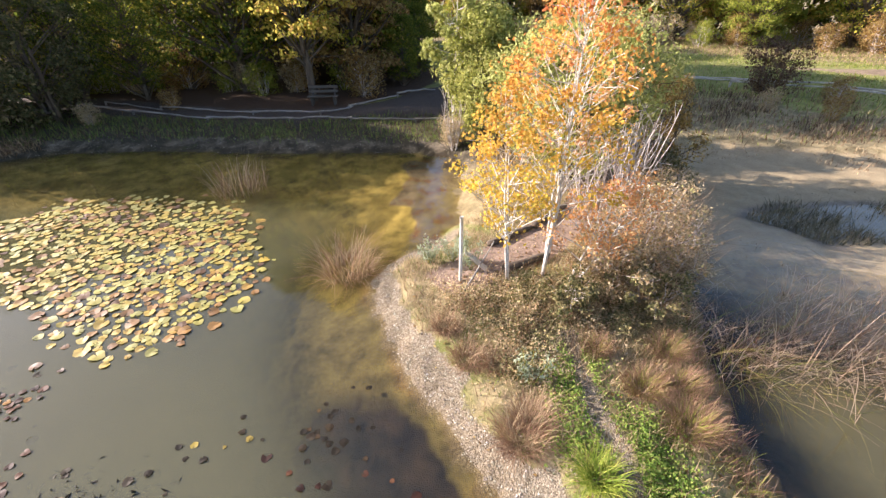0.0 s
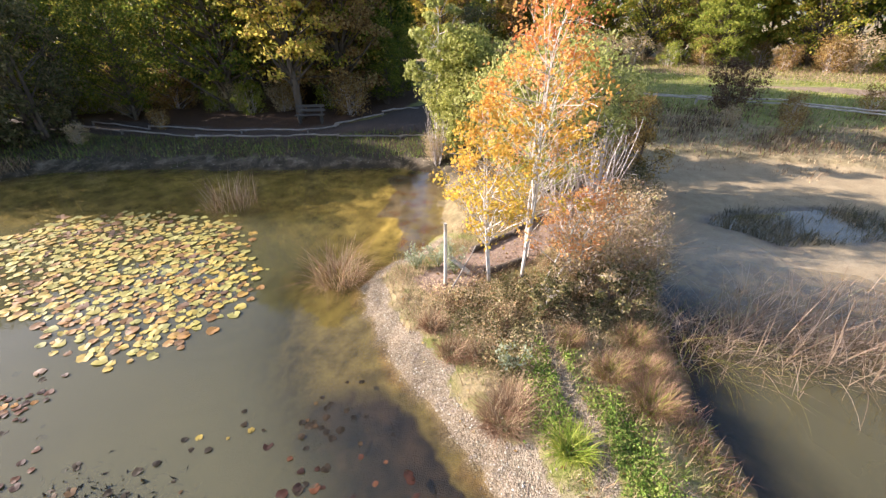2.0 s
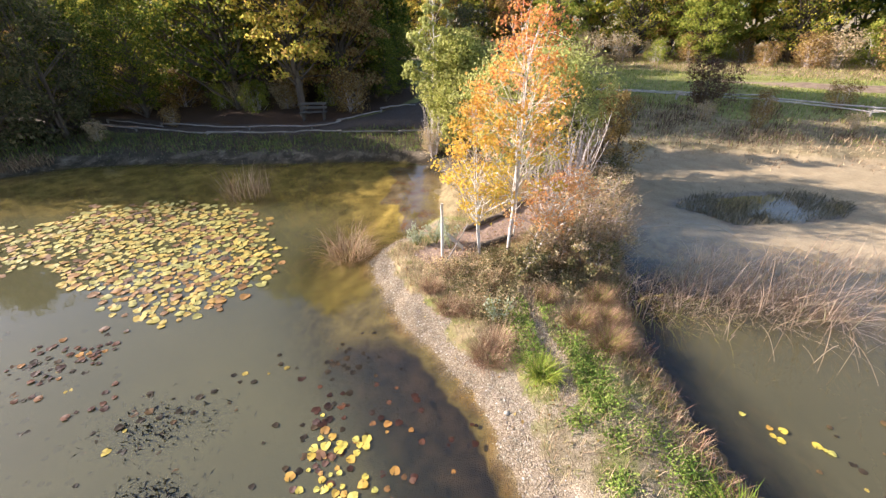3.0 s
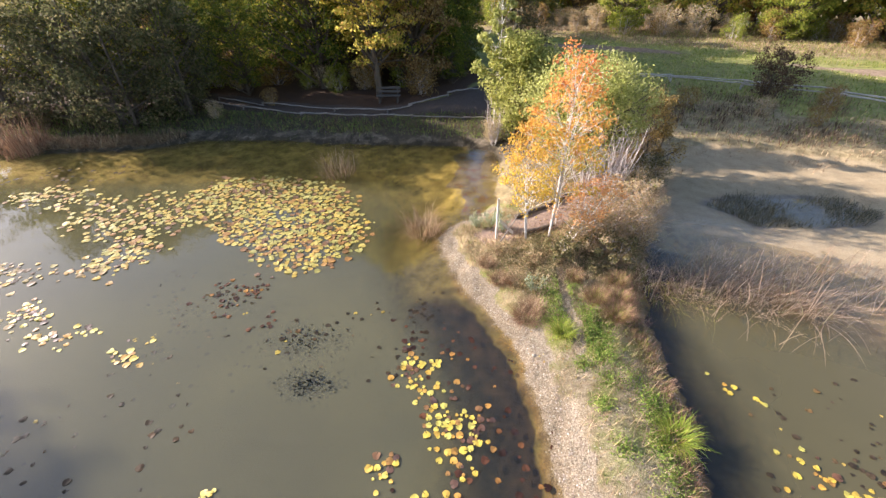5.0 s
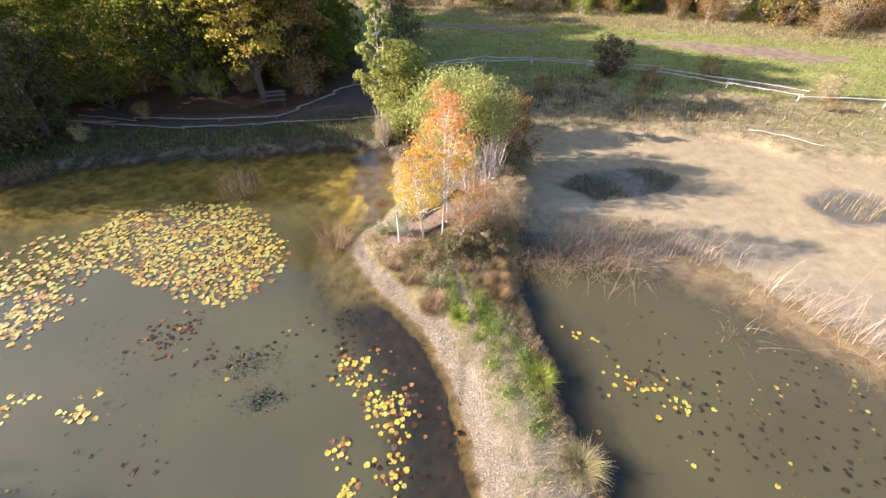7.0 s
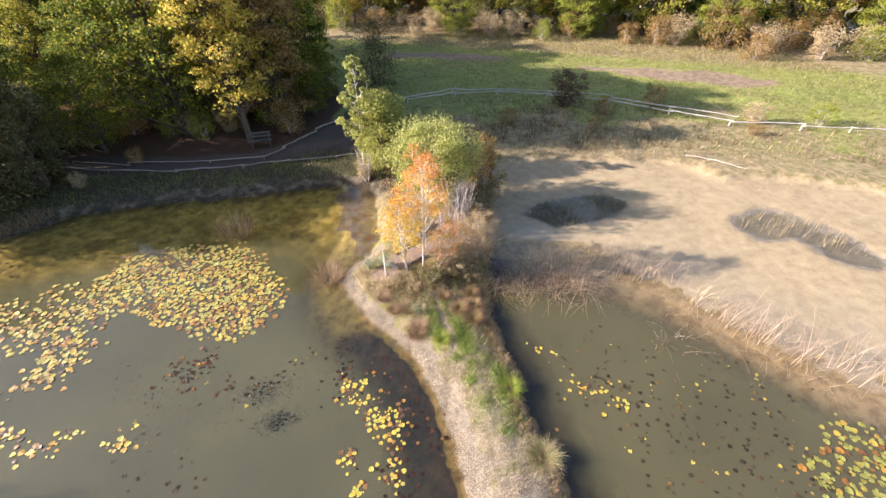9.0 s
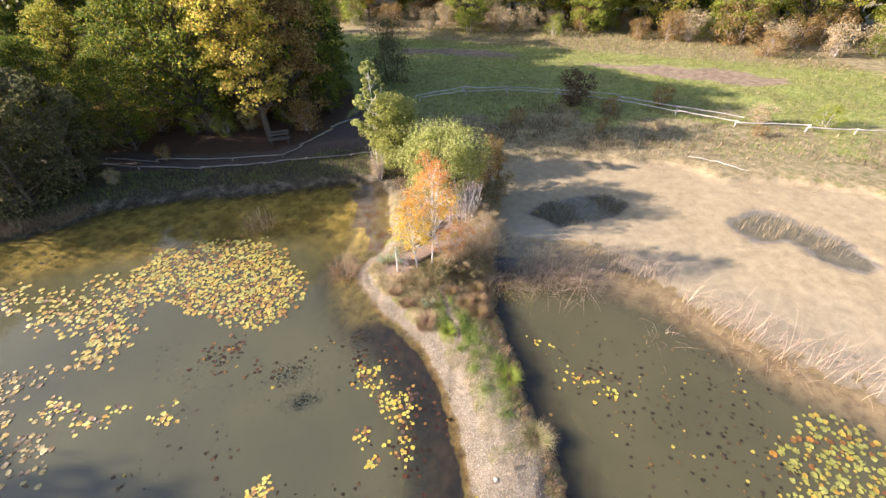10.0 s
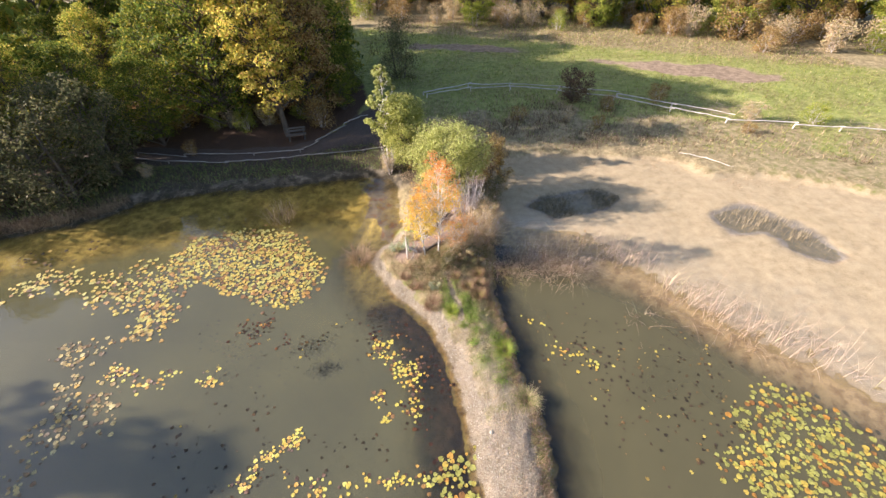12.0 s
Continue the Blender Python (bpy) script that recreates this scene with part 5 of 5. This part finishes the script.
part("branch", tube([(0, 0, 0.04), (0.5, -0.35, 0.08), (0.95, -0.85, 0.06), (1.15, -1.0, 0.09), (1.3, -1.38, 0.10), (1.65, -1.7, 0.06), (1.8, -2.05, 0.06), (2.1, -2.3, 0.04)], [0.010, 0.015, 0.018, 0.022, 0.019, 0.015, 0.013, 0.007], 8), M_BLEACHED, drift, smooth=True)


# ---- small cover: grass, herbs, pebbles, fallen leaves ----
def cover(name, box, n, dens, length, width, mat, label, seed, lean=0.5, droop=0.7, segs=2, category="grass"):
    """Blades spread over a box wherever dens(x, y) is above chance; one object of stuff."""
    r = np.random.default_rng(seed)
    x, y = r.uniform(box[0], box[1], n), r.uniform(box[2], box[3], n)
    clump = fbm(x, y, 0.35, seed * 0.37, 2) * 0.35 + fbm(x, y, 1.6, seed * 0.11, 2) * 0.35
    k = r.uniform(0, 1, n) < np.clip(dens(x, y) * (1 + clump), 0, 1)
    x, y = x[k], y[k]
    m = len(x)
    base = np.stack([x, y, height(x, y) - 0.02], 1)
    V, F = blades(base, length * r.uniform(0.4, 1.3, m), width * r.uniform(0.6, 1.4, m), r.uniform(0, 6.28, m), lean * r.uniform(0.1, 1.5, m), droop * r.uniform(0.3, 1.5, m), segs)
    return tagged(new(name, raw_mesh(name, V, F, mat)), label, category, kind="stuff")


def land(x, y):
    dw, de, mud = regions(x, y)
    return smooth(0.0, 0.15, np.minimum(dw, de)) * (1 - mud)


def on_bank(x, y):
    dw, de, mud = regions(x, y)
    return land(x, y) * smooth(0.32, 0.62, dw + 0.16 * fbm(x, y, 0.5, 8.0)) * (1 - 0.9 * smooth(0.5, 0.4, edge_distance(TRAIL, x, y, False)))


south = lambda x, y: 0.15 + 0.85 * smooth(-3.4, -1.8, y)
cover("bank_grass", (-1.6, 5.2, -9, 9), 100000, lambda x, y: on_bank(x, y) * south(x, y) * (0.17 + 0.16 * smooth(1.0, 2.4, y) + 0.22 * smooth(2.2, 2.9, x)), 0.13, 0.010, M_GRASS, "short green and straw grass on the bank", 701)
cover("bank_dry_grass", (-1.6, 6.2, -9, 13.5), 130000, lambda x, y: on_bank(x, y) * (0.22 + 0.4 * smooth(3.0, 4.0, y) + 0.22 * smooth(-4.5, -5.5, y)), 0.24, 0.008, M_DRY, "dry brown grass on the bank", 702)
cover("bank_edge_grass", (2.5, 5.0, -9, 7), 44000, lambda x, y: np.clip(smooth(0.55, 0.1, regions(x, y)[1]) * smooth(-0.12, 0.05, regions(x, y)[1]), 0, 1) * land(x, y + 0.0) * 0.8, 0.30, 0.009, M_DRY_RED, "brown overhanging grass at the water's edge", 703, 0.9, 1.1, 3)
cover("bank_edge_sedge", (2.5, 5.0, -6, 7), 12000, lambda x, y: smooth(0.6, 0.2, regions(x, y)[1]) * land(x, y) * 0.5, 0.24, 0.010, M_SEDGE, "yellow-green sedge at the water's edge", 704, 0.7, 1.0, 3)
north_bank = lambda x, y: land(x, y) * smooth(0.3, 0.8, regions(x, y)[0]) * (1 - smooth(0.9, 0.6, edge_distance(LANE, x, y, False)))
cover("shore_grass", (-24, 2.0, 13.4, 17.6), 50000, lambda x, y: north_bank(x, y) * 0.25, 0.24, 0.016, M_HERB, "rough shaded grass between the pond and the lane", 705)
# Darkest blade palette, so part of the shore's shade is in the colour.
cover("shore_dry_grass", (-26, 2.0, 11.5, 18), 40000, lambda x, y: north_bank(x, y) * 0.4, 0.30, 0.016, M_WEEDS, "brown dead grass on the shaded shore", 706)
cover("bank_fringe_grass", (-23, -15, 11.8, 14.8), 26000, lambda x, y: smooth(0.0, 0.2, regions(x, y)[0]) * smooth(1.1, 0.4, regions(x, y)[0]) * smooth(-14.8, -15.8, x), 0.42, 0.018, M_DRY, "overhanging dry tan grass along the wood's pond bank", 717, 0.7, 1.0, 3)
meadow = lambda x, y: land(x, y) * smooth(13.0, 14.5, y + 0.0 * x + 3.5 * smooth(14, 24, x) + 4.5 * smooth(22, 34, x)) * smooth(0.3, 1.5, signed(WOOD_EDGE, x, y)) * smooth(0.0, 0.8, np.minimum(signed(BARE, x, y), signed(BARE_FAR, x, y)) + 0.3)
cover("meadow_grass", (0, 44, 4, 48), 120000, lambda x, y: meadow(x, y) * (0.35 + 0.4 * smooth(18, 24, y + 0.3 * x - 4)), 0.22, 0.03, M_TURF, "short rough green meadow grass", 707)
cover("meadow_dry_grass", (3, 44, 3, 52), 90000, lambda x, y: meadow(x, y) * np.clip(smooth(13, 4, signed(MUD, x, y)) * (0.4 + 0.6 * smooth(24, 14, x)) + smooth(45, 50, y + 0.6 * x), 0.08, 1) * 0.6, 0.34, 0.035, M_DRY, "dry tawny meadow grass", 708)
cover("mud_fringe_grass", (5.5, 36, -2, 16), 80000, lambda x, y: (np.abs(signed(MUD, x, y) - 0.4) < 2.2 * (0.5 + 0.5 * fbm(x, y, 1.1, 3.3))) * 0.3 * (y > -2), 0.17, 0.024, M_DRY, "thin straw grass at the rim of the mud flat", 709)


# Brown weeds whose dark tone partly replaces the wood's shadow on this strip.
cover("meadow_weeds", (6, 40, 4, 24), 60000, lambda x, y: meadow(x, y) * np.clip(0.9 * fbm(x, y, 0.9, 2.9) - 0.25 + 0.5 * smooth(24, 15, x), 0, 1) * smooth(11, 3, signed(MUD, x, y)) * 0.95, 0.36, 0.024, M_WEEDS, "clumps of dead brown weeds in the rough grass", 714, 0.3, 0.5, 3, "weeds")
cover("puddle_rushes", (7, 13, 7, 10), 9000, lambda x, y: (signed(PUDDLE_NEAR, x, y) < 0.15) * np.clip(0.04 + smooth(9.9, 9.2, x + 0.4 * (y - 8.4)) + smooth(11.0, 11.6, x + 0.4 * (y - 8.4)) * 0.8 + 0.3 * fbm(x, y, 0.6, 6.6), 0.02, 1), 0.30, 0.014, M_RUSH, "dark low rushes standing in a puddle", 715, 0.5, 0.8, 3, "rushes")
cover("puddle_reeds", (16, 21, 1, 6.5), 2600, lambda x, y: (signed(PUDDLE_FAR, x, y) < -0.1) * smooth(1.5, 3.5, y) * 0.5, 0.55, 0.014, M_STRAW, "pale short reeds standing in a puddle", 716, 0.2, 0.3, 3, "reeds")


cover("mud_stubble", (4.5, 26, -1, 14), 60000, lambda x, y: smooth(0.6, 1.0, regions(x, y)[2]) * smooth(0.2, 1.2, regions(x, y)[1]) * np.clip(0.05 + 0.35 * fbm(x, y, 1.7, 5.2) + 0.3 * smooth(4.5, 1.5, regions(x, y)[1]), 0.01, 1) * 0.5, 0.05, 0.022, M_WEEDS, "short dead stubble dotted over the mud flat", 721, 0.7, 0.6)


def herbs(name, spots, n, leaf, mat, label, seed, rise=0.14):
    r = np.random.default_rng(seed)
    s = np.array(spots)
    q = r.integers(0, len(s), n)
    xy = s[q, :2] + r.normal(0, 1, (n, 2)) * s[q, 2:3] * 0.5
    dw, de, mud = regions(xy[:, 0], xy[:, 1])
    xy = xy[(np.minimum(dw, de) > 0.1) & (edge_distance(TRACK, xy[:, 0], xy[:, 1], False) > 0.13 * r.uniform(0.5, 1.5, len(xy)))]
    C = np.column_stack([xy, height(xy[:, 0], xy[:, 1]) + rise * r.uniform(0.05, 1, len(xy)) * (0.4 + 0.6 * np.clip(fbm(xy[:, 0], xy[:, 1], 0.2, 1.1) + 0.5, 0, 1))])
    out = np.tile([0.0, 0.0, 0.9], (len(C), 1))
    tagged(new(name, raw_mesh(name, *leaf_cloud(C, leaf, r, out, 0.7), mat)), label, "plant", kind="stuff")


herbs("green_herbs", ((1.5, 3.1, 0.4), (1.9, 2.6, 0.4), (1.4, 2.5, 0.35), (2.2, 2.1, 0.4), (1.8, 3.7, 0.35), (1.6, 3.4, 0.4), (2.3, 2.6, 0.4), (2.0, 2.0, 0.4), (2.2, 1.5, 0.35), (2.9, 0.3, 0.35), (2.9, -0.9, 0.4)),
      9000, 0.036, M_HERB, "low bright green herbs on the bank", 711)
herbs("bank_herbs", ((1.75, 1.25, 0.22), (2.7, 1.0, 0.3), (1.95, 0.35, 0.2), (2.1, -0.5, 0.22), (2.75, -0.3, 0.3), (2.5, -1.4, 0.3), (2.2, 0.9, 0.25), (2.9, 0.6, 0.3), (2.95, -0.4, 0.3)), 3400, 0.034, M_HERB, "sparse green herbs on stony soil", 719, 0.08)
herbs("trailing_bramble", ((0.6, 4.4, 0.6), (1.3, 4.6, 0.6), (0.9, 5.1, 0.6), (2.2, 4.6, 0.6), (2.9, 4.9, 0.6), (0.2, 5.2, 0.5), (1.7, 5.3, 0.6), (3.4, 4.8, 0.5), (1.0, 3.7, 0.5)), 9500, 0.036, M_LEAF_SPIREA, "brown and olive bramble trailing over the bank", 712, 0.26)
herbs("low_scrub", ((0.5, 4.7, 0.5), (1.1, 4.2, 0.5), (1.6, 4.6, 0.4), (2.6, 4.5, 0.5), (3.2, 4.5, 0.4), (0.9, 3.6, 0.35), (1.3, 5.1, 0.4), (2.4, 5.2, 0.4)), 8000, 0.036, M_LEAF_OLIVE, "dark olive scrub among the tussocks on the bank", 718, 0.3)
herbs("fallen_leaves", ((1.8, 5.6, 1.2), (3.0, 7.0, 1.5), (0.6, 5.0, 1.2), (2.4, 2.5, 2.0)), 1200, 0.06, M_LEAF_RUST, "fallen brown leaves on the ground", 713, 0.02)
for k, (x, y, h, nn) in enumerate(((1.0, 3.35, 0.55, 260), (0.0, 6.3, 0.6, 700), (0.35, 6.0, 0.55, 500), (-0.45, 6.3, 0.45, 450))):
    r = np.random.default_rng(720 + k)
    stems, C = [], []
    for s in range(9):
        a = r.uniform(0, 6.28)
        tip = np.array([math.cos(a) * 0.28 * h * 1.4, math.sin(a) * 0.28 * h * 1.4, h * r.uniform(0.7, 1.15)])
        stems.append(tube(wander((0, 0, -0.05), tip, 5, 0.01, r), np.linspace(0.006, 0.003, 5), 4))
        t = r.uniform(0.25, 1, nn // 9)[:, None]
        C.append(tip * t + r.normal(0, 0.045, (nn // 9, 3)))
    th = thing("mugwort_plant", stand(x, y), "silvery pale green herb on the gravel bank", "plant", "silvery herbs")
    part("stem", joined(stems), M_SEDGE, th)
    part("foliage", leaf_cloud(np.concatenate(C), 0.06, r, None, 0.35), M_SILVER, th)


def stone_material():
    m, n, l = material("pebble")
    bs = n["Principled BSDF"]
    r = ramp(n, [(0.0, (0.17, 0.135, 0.096)), (0.5, (0.315, 0.268, 0.195)), (0.95, (0.47, 0.42, 0.325)), (1.0, (0.72, 0.68, 0.60))])
    l.new(n.new("ShaderNodeNewGeometry").outputs["Random Per Island"], r.inputs[0])
    no = noise_node(n, l, 40, 3)
    l.new(mixc(n, l, 0.35, r.outputs[0], mixc(n, l, 1.0, r.outputs[0], no.outputs[1], "MULTIPLY")), bs.inputs["Base Color"])
    bs.inputs["Roughness"].default_value = 0.85
    return m


M_STONE = stone_material()


def pebbles(name, box, n, dens, size, label, seed):
    r = np.random.default_rng(seed)
    x, y = r.uniform(box[0], box[1], n), r.uniform(box[2], box[3], n)
    k = r.uniform(0, 1, n) < dens(x, y)
    x, y = x[k], y[k]
    m = len(x)
    octa = np.array([(1, 0, 0), (0.5, 0.87, 0.1), (-0.5, 0.87, 0), (-1, 0, 0.05), (-0.5, -0.87, 0), (0.5, -0.87, -0.05), (0.15, 0, 0.75)])
    tri = np.array([(i, (i + 1) % 6, 6) for i in range(6)])
    s = size * r.uniform(0.4, 1.0, m) ** 1.5 * 1.4
    a = r.uniform(0, 6.28, m)
    V = octa[None] * (1 + r.normal(0, 0.16, (m, 7, 1)))
    V = np.stack([V[..., 0] * np.cos(a)[:, None] - V[..., 1] * np.sin(a)[:, None] * 0.75, V[..., 0] * np.sin(a)[:, None] + V[..., 1] * np.cos(a)[:, None] * 0.75, V[..., 2] * r.uniform(0.5, 1, m)[:, None]], -1) * s[:, None, None]
    V += np.stack([x, y, height(x, y)], 1)[:, None]
    F = (tri[None] + 7 * np.arange(m)[:, None, None]).reshape(-1, 3)
    tagged(new(name, raw_mesh(name, V.reshape(-1, 3), F, M_STONE)), label, "gravel", kind="stuff")


def strip(x, y):
    dw, de, mud = regions(x, y)
    a = smooth(0.53, 0.30, dw + 0.16 * fbm(x, y, 0.5, 8.0)) * smooth(-0.12, 0.0, dw)
    b = smooth(-1.9, -3.0, y + 0.5 * fbm(x, y, 0.6, 9.0)) * smooth(0.2, 0.5, de) * (x > 0) * (dw > -0.05)
    c = smooth(0.4, 0.1, de) * smooth(-0.1, 0.0, de) * (y < 2.8) * 0.6
    return np.maximum(np.maximum(a, b) * 0.9, c) + 0.06 * (dw > 0.1) * (de > 0.1)


pebbles("gravel_stones", (-1.7, 4.2, -7, 7.2), 100000, lambda x, y: strip(x, y) * (y < 7.2), 0.015, "tan and grey gravel stones on the bank", 731)
pebbles("shore_stones", (-16, 1, 13.4, 16), 9000, lambda x, y: smooth(1.0, 0.3, np.abs(regions(x, y)[0] - 0.3)) * 0.5, 0.017, "grey stones along the shaded shore", 732)
for k, (x, y, s) in enumerate(((1.62, -3.15, 0.075), (1.9, -3.9, 0.05), (0.85, 1.55, 0.045))):
    r = np.random.default_rng(740 + k)
    bm = bmesh.new()
    bmesh.ops.create_icosphere(bm, subdivisions=2, radius=s)
    for v in bm.verts:
        v.co *= 1 + 0.22 * noise.noise(v.co * 14 + Vector((k, 0, 0)))
        v.co.z *= 0.6
    ob = new("stone", bm_geo(bm))
    ob.data.materials.append(M_STONE)
    ob.matrix_world = stand(x, y, k, 1.0, -0.25 * s)
    tagged(ob, "pale smooth stone lying on the gravel", "stone", "stones on the gravel")
